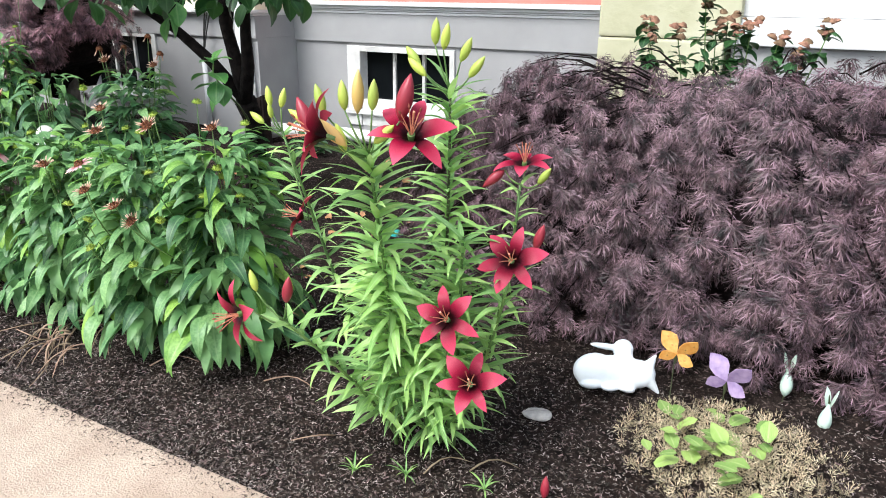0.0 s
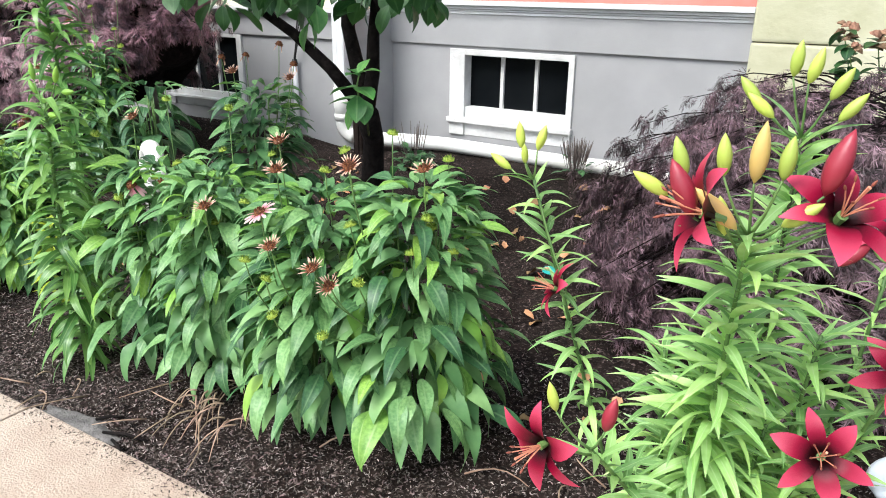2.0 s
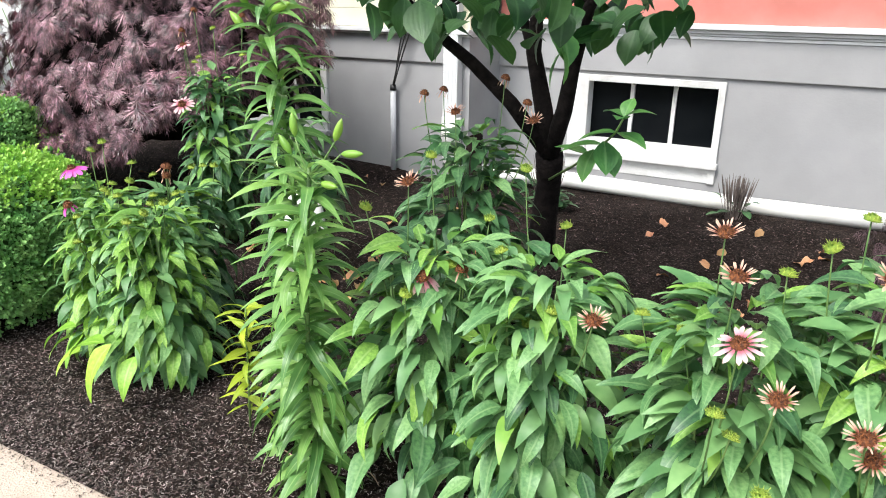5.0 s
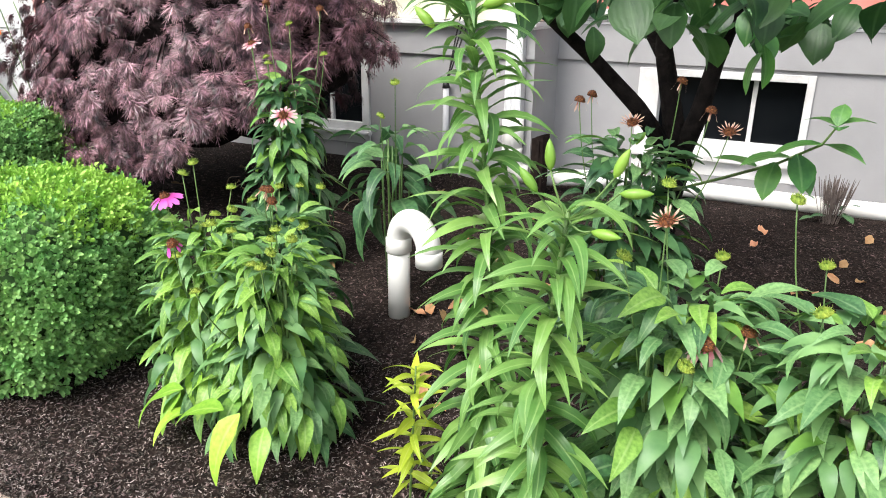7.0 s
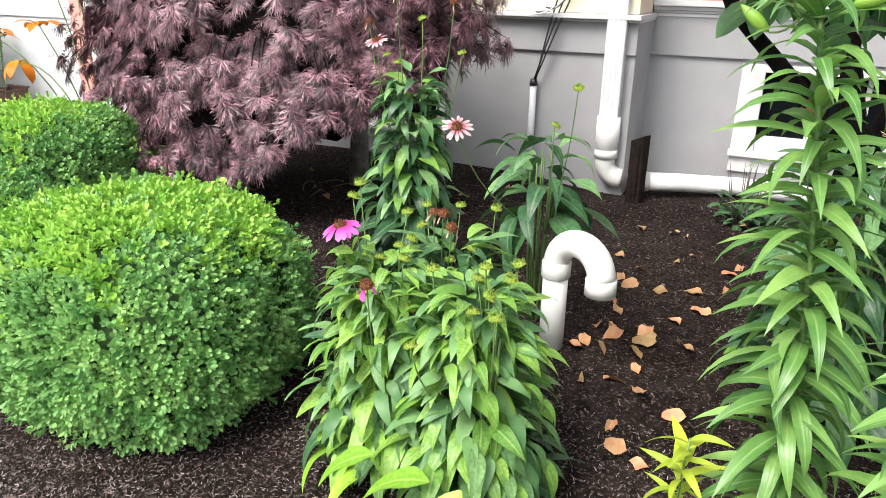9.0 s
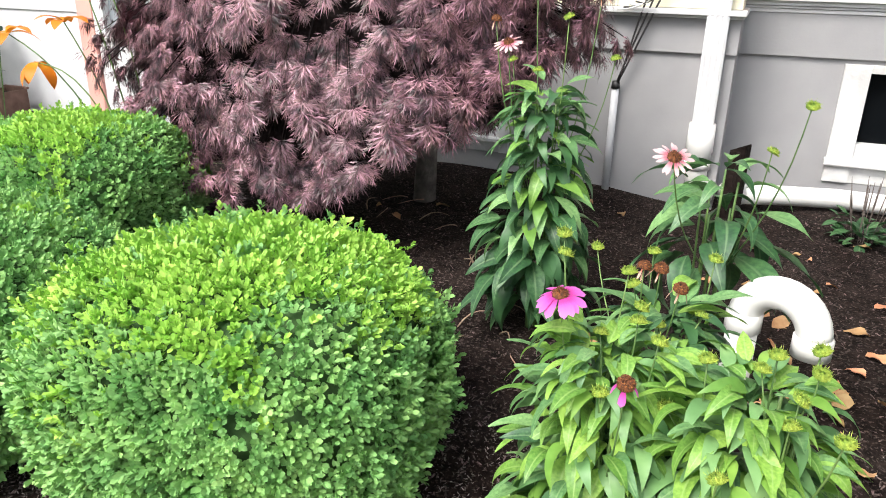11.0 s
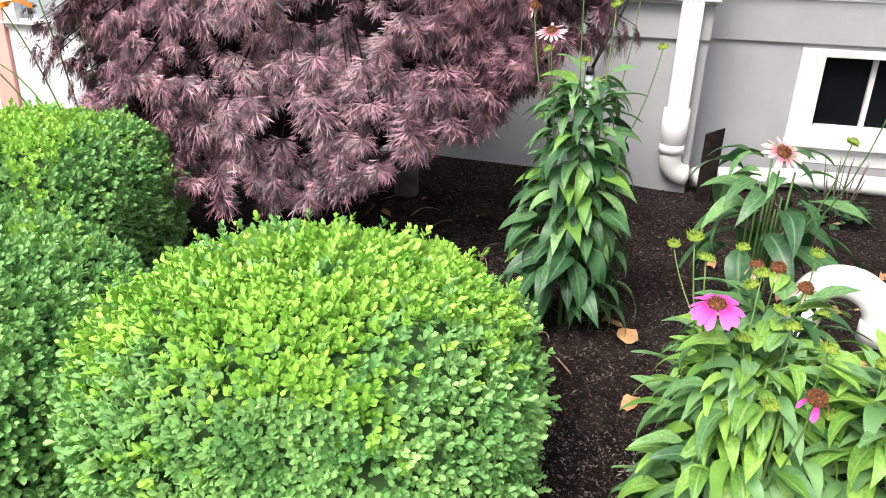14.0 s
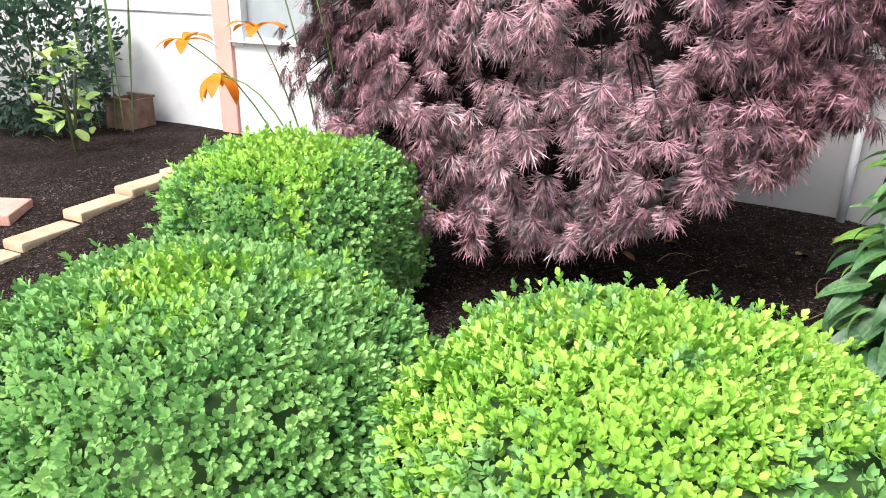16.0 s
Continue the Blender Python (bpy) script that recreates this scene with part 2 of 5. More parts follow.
BRACT = mat("young_bract", (0.3, 0.42, 0.06), (0.5, 0.56, 0.14), 60, 0.6, vary=0.2)
PALEPETAL = petal_mat("faded_petal", (0.32, 0.11, 0.07), (0.6, 0.36, 0.27), (0.66, 0.48, 0.36))
BLUSHPETAL = petal_mat("blush_petal", (0.46, 0.14, 0.18), (0.68, 0.38, 0.4), (0.72, 0.52, 0.5))
PINKPETAL = petal_mat("pink_petal", (0.5, 0.05, 0.28), (0.68, 0.12, 0.48), (0.72, 0.2, 0.56))
ORANGEPETAL = petal_mat("orange_petal", (0.65, 0.28, 0.02), (0.75, 0.2, 0.015), (0.78, 0.24, 0.03))
DEADLEAF = mat("fallen_leaf", (0.36, 0.17, 0.07), (0.58, 0.36, 0.18), 20, 0.7, 0.3, 60, 0.4)
FOAM = mat("bleached_blossom", (0.48, 0.38, 0.25), (0.72, 0.64, 0.44), 30, 0.8, vary=0.4, glow=0.2)


# ---- building helpers ----
def link_mesh(name, mesh, material, parent=None, label="", m=None):
    """Links mesh as one object under parent."""
    if material and not mesh.materials:
        mesh.materials.append(material)
    ob = new(name, mesh)
    if parent is not None:
        ob.parent = parent
    if m is not None:
        ob.matrix_basis = m
    if label:
        ob["label"] = label
    return ob


def part(name, bm, material, parent, label="", smooth=False, m=None):
    """Links a bmesh as one mesh object under a thing or a part."""
    me = bpy.data.meshes.new(name)
    bm.to_mesh(me)
    bm.free()
    if smooth:
        me.polygons.foreach_set("use_smooth", [True] * len(me.polygons))
    return link_mesh(name, me, material, parent, label, m)


def thing(name, x, y, z, label, category, group="", kind="", turn=0):
    ob = new(name)
    ob.empty_display_size = 0.05
    ob.matrix_basis = pose(x, y, z, 0, 0, turn)
    return tagged(ob, label, category, group, kind)


def box(x0, x1, y0, y1, z0, z1, bevel=0.004):
    bm = bmesh.new()
    bmesh.ops.create_cube(bm, size=1)
    bmesh.ops.scale(bm, vec=(x1 - x0, y1 - y0, z1 - z0), verts=bm.verts)
    bmesh.ops.translate(bm, vec=((x0 + x1) / 2, (y0 + y1) / 2, (z0 + z1) / 2), verts=bm.verts)
    if bevel:
        bmesh.ops.bevel(bm, geom=bm.edges[:], offset=bevel, segments=2, affect="EDGES", profile=0.6)
    return bm


def add_box(bm, *dims):
    other = box(*dims)
    me = bpy.data.meshes.new("tmp")
    other.to_mesh(me)
    other.free()
    bm.from_mesh(me)
    bpy.data.meshes.remove(me)
    return bm


def tube(points, radii, sides=10, cap=True):
    """A tapered tube along points."""
    bm = bmesh.new()
    pts = [Vector(p) for p in points]
    rings = []
    side = None
    for i, p in enumerate(pts):
        d = (pts[min(i + 1, len(pts) - 1)] - pts[max(i - 1, 0)]).normalized()
        if side is None:
            side = d.orthogonal().normalized()
        side = (side - d * side.dot(d)).normalized()
        up = d.cross(side)
        r = radii[i] if hasattr(radii, "__len__") else radii
        rings.append([bm.verts.new(p + (side * math.cos(a) + up * math.sin(a)) * r) for a in [2 * math.pi * k / sides for k in range(sides)]])
    for a, b in zip(rings, rings[1:]):
        for k in range(sides):
            bm.faces.new((a[k], a[(k + 1) % sides], b[(k + 1) % sides], b[k]))
    if cap:
        bm.faces.new(rings[0][::-1])
        bm.faces.new(rings[-1])
    return bm


def curve_pts(a, b, bend=(0, 0, 0), n=6):
    """n + 1 points from a to b, bowed by bend at the middle."""
    a, b, bend = Vector(a), Vector(b), Vector(bend)
    return [a.lerp(b, i / n) + bend * math.sin(math.pi * i / n) for i in range(n + 1)]


def smooth(t):
    t = min(max(t, 0.0), 1.0)
    return t * t * (3 - 2 * t)


def gz(x, y):
    """Height of the planting bed."""
    z = -0.03 + 0.03 * smooth((y - 1.2) / 0.35) + 0.11 * smooth((y - 1.6) / 1.3) + 0.08 * smooth((y - 2.5) / 1.0) * smooth((-4.3 - x) / 1.2)
    return z + 0.012 * noise.noise((x * 2.3, y * 2.3, 0)) * smooth((y - 1.2) / 0.3)


def blade_mesh(name, length, width, droop=40, fold=0.25, widest=0.35, segs=7, tip=1.0, base=0.0, wave=0.0, twist=0.0):
    """A leaf or petal that starts at the origin along +y and bends down by droop degrees; widest: where along it is broadest."""
    vs, fs, uvs = [], [], []
    pos, ang = Vector((0, 0, 0)), 0.0
    for i in range(segs + 1):
        t = i / segs
        if t < widest:
            w = base + (1 - base) * math.sin(0.5 * math.pi * t / widest)
        else:
            w = math.cos(0.5 * math.pi * ((t - widest) / (1 - widest)) ** tip)
        w = max(w, 0.02) * width / 2
        lift = Vector((0, math.sin(ang), math.cos(ang)))
        tw = twist * t
        side = Vector((math.cos(tw), 0, math.sin(tw)))
        wv = wave * width * math.sin(t * 9 + length * 50)
        for s in (-1, 0, 1):
            vs.append(tuple(pos + side * (s * w) + lift * (abs(s) * w * fold + s * wv)))
            uvs.append(((s + 1) / 2, t))
        step = length / segs
        ang -= 0
        a = -radians(droop) * t
        pos = pos + Vector((0, math.cos(a), math.sin(a))) * step
    for i in range(segs):
        for k in (0, 1):
            fs.append((3 * i + k, 3 * i + k + 1, 3 * i + k + 4, 3 * i + k + 3))
    me = bpy.data.meshes.new(name)
    me.from_pydata(vs, [], fs)
    layer = me.uv_layers.new(name="UVMap")
    for lp in me.loops:
        layer.data[lp.index].uv = uvs[lp.vertex_index]
    me.polygons.foreach_set("use_smooth", [True] * len(me.polygons))
    return me


def with_mat(me, material):
    me.materials.append(material)
    return me


def aim(p, azimuth, pitch, scale=1.0, roll=0.0):
    """A pose at p whose +y points to azimuth degrees (0: +x) and pitch degrees up."""
    return Matrix.Translation(p) @ Euler((0, 0, radians(azimuth - 90))).to_matrix().to_4x4() @ Euler((radians(pitch), 0, 0)).to_matrix().to_4x4() @ Euler((0, radians(roll), 0)).to_matrix().to_4x4() @ Matrix.Scale(scale, 4)


def scatter_mesh(name, verts, faces, mats4, slot=None):
    """One mesh of many copies of a small template, placed by the 4 x 4 matrices in mats4."""
    v, f, mm = np.array(verts, float), np.array(faces, int), np.array(mats4)
    n, k = len(mm), len(v)
    allv = (np.einsum("nij,kj->nki", mm[:, :3, :3], v) + mm[:, None, :3, 3]).reshape(-1, 3)
    allf = (f[None] + (np.arange(n) * k)[:, None, None]).reshape(-1, f.shape[1])
    me = bpy.data.meshes.new(name)
    me.vertices.add(len(allv))
    me.vertices.foreach_set("co", allv.ravel())
    me.loops.add(allf.size)
    me.loops.foreach_set("vertex_index", allf.ravel())
    me.polygons.add(len(allf))
    me.polygons.foreach_set("loop_start", np.arange(len(allf)) * f.shape[1])
    me.polygons.foreach_set("loop_total", np.full(len(allf), f.shape[1]))
    me.update(calc_edges=True)
    me.validate()
    return me


def frames_from(pos, fwd, up, scale):
    """Matrices with y along fwd and z near up, for arrays of places and directions."""
    fwd = fwd / np.linalg.norm(fwd, axis=1)[:, None]
    x = np.cross(fwd, up)
    x /= np.linalg.norm(x, axis=1)[:, None] + 1e-9
    z = np.cross(x, fwd)
    m = np.zeros((len(pos), 4, 4))
    m[:, :3, 0], m[:, :3, 1], m[:, :3, 2], m[:, :3, 3], m[:, 3, 3] = x * scale[:, None], fwd * scale[:, None], z * scale[:, None], pos, 1
    return m


# ---- ground, walk and bed ----
def sheet(name, x0, x1, y0, y1, nx, ny, height, material, label, cat):
    xs, ys = np.linspace(x0, x1, nx), np.linspace(y0, y1, ny)
    vs = [(x, y, height(x, y)) for y in ys for x in xs]
    fs = [(j * nx + i, j * nx + i + 1, (j + 1) * nx + i + 1, (j + 1) * nx + i) for j in range(ny - 1) for i in range(nx - 1)]
    me = bpy.data.meshes.new(name)
    me.from_pydata(vs, [], fs)
    me.polygons.foreach_set("use_smooth", [True] * len(me.polygons))
    return tagged(link_mesh(name, me, material), label, cat, kind="structure")


sheet("ground", -600, 600, -600, 600, 25, 25, lambda x, y: -0.12, GRASS, "flat lawn ground around the house and walk", "ground")
bed = sheet("planting_bed", -14, 4, 1.2, 5.3, 361, 100, gz, MULCH, "dark brown shredded bark mulch bed sloping up to the house", "mulch bed")
walk_thing = thing("pavement", 0, 0, 0, "tan exposed-aggregate concrete walk beside the planting bed", "pavement", kind="structure")
for i in range(8):
    x0 = 4.08 - i * 2.4
    part("slab", box(x0 - 2.388, x0, -0.75, 1.225 - 0.012 * math.sin(i * 2.1), -0.14, -0.004 + 0.003 * math.sin(i * 1.7), 0.008), CONCRETE, walk_thing)

# ---- house ----
YR, YL, XC = 5.19, 4.70, -4.40
house = thing("house", -4, 5.5, 0, "pale grey house base with white trim and salmon siding", "house", kind="structure")
Hm = Matrix.Translation((4, -5.5, 0))


def hpart(name, bm, material, parent=house, label="", smooth=False):
    return part(name, bm, material, parent, label, smooth, Hm if parent is house else None)


def wall_with_opening(x0, x1, y0, y1, z0, z1, hx0, hx1, hz0, hz1):
    bm = bmesh.new()
    xs, zs = (x0, hx0, hx1, x1), (z0, hz0, hz1, z1)
    for i in range(3):
        for j in range(3):
            if (i, j) != (1, 1):
                add_box(bm, xs[i], xs[i + 1], y0, y1, zs[j], zs[j + 1], 0)
    bmesh.ops.remove_doubles(bm, verts=bm.verts, dist=0.0005)
    bm.verts.index_update()
    seen = {}
    for f in bm.faces:
        seen.setdefault(frozenset(v.index for v in f.verts), []).append(f)
    bmesh.ops.delete(bm, geom=[f for fs in seen.values() if len(fs) > 1 for f in fs], context="FACES_ONLY")
    return bm


W1 = (-3.835, -2.79, 0.235, 0.905)
W2 = (-6.60, -5.62, 0.30, 0.955)
hpart("wall_right", wall_with_opening(XC, -1.62, YR, YR + 0.25, -0.2, 0.935, *W1), WALLGREY)
hpart("wall_left", wall_with_opening(-8.05, XC, YL, YL + 0.74, -0.2, 0.965, *W2), WALLGREY)
hpart("frieze_right", box(XC, -1.62, YR - 0.022, YR + 0.25, 0.93, 1.165, 0.003), WALLGREY)
bm = bmesh.new()
for z0, z1, d in ((1.165, 1.185, 0.03), (1.187, 1.2, 0.04), (1.202, 1.225, 0.055), (1.227, 1.262, 0.085)):
    add_box(bm, XC - 0.0, -1.62, YR - d, YR + 0.2, z0, z1, 0.004)
hpart("water_table_moulding", bm, WHITE, label="white stepped water-table moulding")
hpart("porch_skirt", box(XC, -1.62, YR - 0.015, YR + 0.2, 1.262, 1.42, 0.003), SALMON, label="salmon painted siding board")
hpart("porch_rail", box(XC, -1.62, YR + 0.02, YR + 0.08, 1.421, 1.452, 0.004), PALEPINK, label="pale pink bottom rail of the porch")
for i in range(30):
    x0 = XC + 0.03 + i * (-1.66 - XC) / 29
    hpart("baluster", box(x0 - 0.02, x0 + 0.02, YR + 0.03, YR + 0.07, 1.453, 2.2, 0.004), PALEPINK)
hpart("porch_top_rail", box(XC, -1.62, YR + 0.01, YR + 0.09, 2.2, 2.26, 0.006), PALEPINK)
hpart("porch_back_wall", box(XC, -1.62, YR + 1.5, YR + 1.6, 1.3, 3.0, 0), CREAMBOARD)
hpart("porch_floor", box(XC, -1.62, YR + 0.21, YR + 1.5, 1.3, 1.4, 0.004), WALLGREY)
hpart("frieze_left", box(-8.05, XC + 0.005, YL - 0.022, YL + 0.74, 0.96, 1.14, 0.003), WALLGREY)
bm = bmesh.new()
for z0, z1, d in ((1.14, 1.155, 0.05), (1.157, 1.185, 0.085)):
    add_box(bm, -8.05, XC + d * 0.3, YL - d, YL + 0.74, z0, z1, 0.004)
hpart("ledge_left", bm, WHITE, label="white projecting ledge")
for i in range(14):
    hpart("siding_board", box(-7.78, XC, YL - 0.012, YL + 0.4, 1.187 + i * 0.125, 1.31 + i * 0.125, 0.004), CREAMBOARD)
for i in range(6):
    z0 = -0.1 + i * 0.29
    hpart("quoin_stone", box(-1.62, -0.78 if i % 2 else -0.70, YR - 0.09, YR + 0.25, z0 + (0.46 - 0.29 if i > 0 else 0) * 0, z0 + 0.285, 0.018), CREAM)
for i in range(5):
    hpart("quoin_stone", box(-1.62, -0.74, YR - 0.09, YR + 0.25, 1.66 + i * 0.29, 1.945 + i * 0.29, 0.018), CREAM)
hpart("wall_far_right", box(-0.74, 5, YR, YR + 0.25, -0.2, 1.03, 0.003), WALLGREY)
hpart("sill_far_right", box(-0.74, 5, YR - 0.05, YR + 0.25, 1.03, 1.205, 0.008), WHITE)
hpart("upper_far_right", box(-0.74, 5, YR + 0.01, YR + 0.25, 1.207, 1.36, 0.008), WHITE)
hpart("upper_window", box(-0.6, 3, YR + 0.03, YR + 0.2, 1.362, 2.6, 0.004), DARKGLASS)
hpart("roof_closing", box(-14, 5, YL - 0.3, YR + 3, 3.0, 3.1, 0.01), WHITE)
hpart("wall_back", box(-14, 5, YR + 2.7, YR + 3, -0.2, 3.0, 0), WALLGREY)

# far end of the front wall: pink corner boards, white panel, window
hpart("wall_end", box(-14, -9.05, YL, YL + 0.3, -0.2, 3.0, 0.003), WHITE)
hpart("wall_end_board", box(-14, -9.05, YL - 0.014, YL + 0.2, 1.0, 1.5, 0.004), WHITE)
hpart("corner_board", box(-9.05, -8.90, YL - 0.03, YL + 0.3, 0.05, 3.0, 0.006), PALEPINK, label="pale pink corner board")
hpart("panel_under_window", box(-8.90, -8.05, YL, YL + 0.3, -0.2, 0.80, 0.004), WHITE)
hpart("panel_over_window", box(-8.90, -8.05, YL, YL + 0.3, 1.9, 3.0, 0.004), WHITE)
hpart("corner_board", box(-8.05, -7.9, YL - 0.032, YL - 0.026, 1.19, 3.0, 0.002), PALEPINK)


def window(name, x0, x1, z0, z1, y, panes, jamb, sill, label, glass=DARKGLASS, recess=0.045):
    w = thing(name, (x0 + x1) / 2, y, z0, label, "window", kind="structure")
    ox, oz = (x0 + x1) / 2, z0
    L, Rr, T = x0 - ox, x1 - ox, z1 - oz
    gl, gr, gb, gt = L + jamb[0], Rr - jamb[1], sill, T - jamb[2]
    part("window_frame", add_box(add_box(add_box(bmesh.new(), L, gl, -0.02, 0.2, 0, T, 0.004), gr, Rr, -0.02, 0.2, 0, T, 0.004), gl, gr, -0.02, 0.2, gt, T, 0.004), WORNWHITE, w)
    bm = bmesh.new()
    add_box(bm, gl, gr, -0.005, 0.2, 0, sill * 0.45, 0.004)
    add_box(bm, L - 0.01, Rr + 0.01, -0.05, 0.2, sill * 0.45, sill * 0.62, 0.006)
    add_box(bm, gl, gr, 0.0, 0.2, sill * 0.62, sill, 0.004)
    part("window_sill", bm, WORNWHITE, w)
    step = (gr - gl) / panes
    for i in range(panes):
        a, b = gl + i * step + (0.012 if i else 0), gl + (i + 1) * step - (0.012 if i < panes - 1 else 0)
        part("pane", box(a, b, recess, recess + 0.01, gb, gt, 0), glass, w)
        if i:
            part("glazing_bar", box(gl + i * step - 0.014, gl + i * step + 0.014, recess - 0.025, recess + 0.025, gb, gt, 0.004), WORNWHITE, w)
    # black sheet added behind the panes in place of an unlit room
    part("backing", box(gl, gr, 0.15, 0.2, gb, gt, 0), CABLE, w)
    return w


window("window_1", *W1, YR, 3, (0.135, 0.045, 0.045), 0.225, "three-pane basement window with worn white painted frame", recess=0.09)
window("window_2", *W2, YL, 3, (0.06, 0.06, 0.03), 0.15, "dark basement window with white frame and sill")
window("window_3", -8.90, -8.05, 0.80, 1.9, YL, 1, (0.1, 0.05, 0.08), 0.06, "curtained window with a wide white casing", glass=PALEGLASS)

# ---- fixtures on and by the house ----
ds = thing("downspout", -4.51, 4.66, 0.2, "white fluted metal downspout ending in a round elbow", "downspout")
bm = bmesh.new()
prof = []
for i in range(9):
    prof.append((-0.055 + i * 0.11 / 8, -0.04 - (0.006 if i % 2 else 0)))
prof += [(0.055, 0.035), (-0.055, 0.035)]
low = [bm.verts.new((x, y, 0.36)) for x, y in prof]
top = [bm.verts.new((x, y, 2.8)) for x, y in prof]
for i in range(len(prof)):
    j = (i + 1) % len(prof)
    bm.faces.new((low[i], low[j], top[j], top[i]))
bm.faces.new(low[::-1])
part("spout_pipe", bm, WHITE, ds)
part("adapter", tube([(0, -0.005, 0.16), (0, -0.005, 0.24), (0, -0.005, 0.25), (0, -0.005, 0.4)], [0.066, 0.066, 0.072, 0.07], 20), PVC, ds, smooth=True)
el = [(0.0, -0.005, 0.2)] + [(0.1 - 0.1 * math.cos(a), -0.005 + 0.02 * a, 0.12 - 0.1 * math.sin(a)) for a in [radians(k * 15) for k in range(0, 7)]]
part("elbow", tube(el, 0.06, 20), PVC, ds, smooth=True)
part("elbow_rim", tube([(0, -0.005, 0.15), (0, -0.005, 0.2)], 0.069, 20), PVC, ds, smooth=True)
dp = thing("drain_pipe", -4.36, 4.69, 0.2, "white drain pipe lying along the foundation", "pipe")
part("pipe", tube([(0, 0, 0.015), (0.3, 0.16, 0.0), (0.6, 0.31, -0.02), (0.85, 0.36, -0.035), (1.7, 0.375, -0.05), (2.75, 0.38, -0.035)], 0.056, 18), PVC, dp, smooth=True)
part("pipe_coupling", tube([(0.02, 0.01, 0.014), (0.1, 0.055, 0.01)], 0.062, 18), PVC, dp, smooth=True)

post = thing("wooden_stake", -4.3, 4.6, gz(-4.3, 4.6), "dark weathered split wooden stake in the mulch", "stake")
bm = box(-0.04, 0.04, -0.025, 0.03, -0.05, 0.38, 0.006)
for v in bm.verts:
    v.co.x += 0.012 * math.sin(v.co.z * 17 + v.co.y * 60)
    v.co.z += 0.03 * (v.co.x > 0.02) * (v.co.z > 0.2)
part("stake", bm, DARKWOOD, post)
part("stake_strip", box(-0.014, 0.006, -0.036, -0.024, -0.05, 0.37, 0.004), DARKWOOD, post)

cd = thing("cable_conduit", -5.0, 4.66, 0.15, "grey wall conduit with black cables coming out of its top", "conduit")
part("conduit", tube([(0, 0, -0.05), (0, 0, 0.61)], 0.021, 12), GREYPVC, cd, smooth=True)
part("conduit_cap", tube([(0, 0, 0.6), (0, 0, 0.64)], [0.026, 0.02], 12), CABLE, cd, smooth=True)
for i, (ex, ez, bx) in enumerate(((0.17, 1.12, 0.09), (0.2, 1.1, 0.11), (0.14, 1.15, 0.05))):
    part("cable", tube(curve_pts((0.006 * i, -0.01, 0.62), (ex, -0.03, ez), (bx * 0.2, -0.02, 0.05), 8) + [(ex - 0.03, -0.02, ez + 0.35)], 0.0055, 6), CABLE, cd, smooth=True)
for i in range(4):
    part("cable", tube(curve_pts((-0.02 + 0.03 * i, -0.06, 1.02 + 0.015 * i), (0.22 + 0.01 * i, -0.06, 1.14 + 0.03 * i), (0, -0.02, -0.03 - 0.012 * i), 8), 0.005, 6), CABLE if i % 2 else WIREWHITE, cd, smooth=True)

up = thing("vent_pipe", -4.21, 2.61, gz(-4.21, 2.61), "white plastic vent pipe bent over like a cane", "pipe")
zz = -gz(-4.21, 2.61)
ux, uy = 0.9, -0.43
part("riser", tube([(0, 0, -0.06), (0, 0, 0.415 + zz)], 0.045, 24), PVC, up, smooth=True)
part("coupling", tube([(0, 0, 0.375 + zz), (0, 0, 0.38 + zz), (0, 0, 0.435 + zz), (0, 0, 0.44 + zz)], [0.046, 0.052, 0.052, 0.047], 24), PVC, up, smooth=True)
arc = [(ux * (0.1 - 0.1 * math.cos(a)), uy * (0.1 - 0.1 * math.sin(0) - 0.1 * math.cos(a)), 0.425 + zz + 0.1 * math.sin(a)) for a in [math.pi * k / 16 for k in range(17)]]
part("bend", tube(arc, 0.0475, 24), PVC, up, smooth=True)
part("outlet", tube([(ux * 0.2, uy * 0.2, 0.435 + zz), (ux * 0.2, uy * 0.2, 0.43 + zz), (ux * 0.2, uy * 0.2, 0.375 + zz)], [0.047, 0.053, 0.053], 24), PVC, up, smooth=True)

# ---- coneflowers ----
rnd = random.Random(7)
CL = [blade_mesh("coneflower_blade", 1.0, w, d, f, 0.3, 9, 0.9, 0.12, wv, tw) for w, d, f, wv, tw in ((0.35, 75, 0.28, 0.05, 0.2), (0.32, 95, 0.32, 0.06, -0.3), (0.38, 60, 0.22, 0.04, 0.3), (0.31, 110, 0.36, 0.05, -0.1), (0.36, 45, 0.28, 0.06, 0.1))]
CL_D = [with_mat(me.copy(), CONELEAF_DARK) for me in CL]
CL_B = [with_mat(me.copy(), CONELEAF_BRIGHT) for me in CL]
CL_L = [with_mat(me.copy(), LIMELEAF) for me in CL]
for me in CL:
    me.materials.append(CONELEAF)
PET = {k: with_mat(blade_mesh("ray_petal", 0.043, w, d, -0.15, 0.6, 5, 2.2, 0.35), m_) for k, w, d, m_ in (("pink", 0.017, 35, PINKPETAL), ("blush", 0.011, 20, BLUSHPETAL), ("pale", 0.0065, 10, PALEPETAL), ("spike", 0.0024, -25, BRACT))}


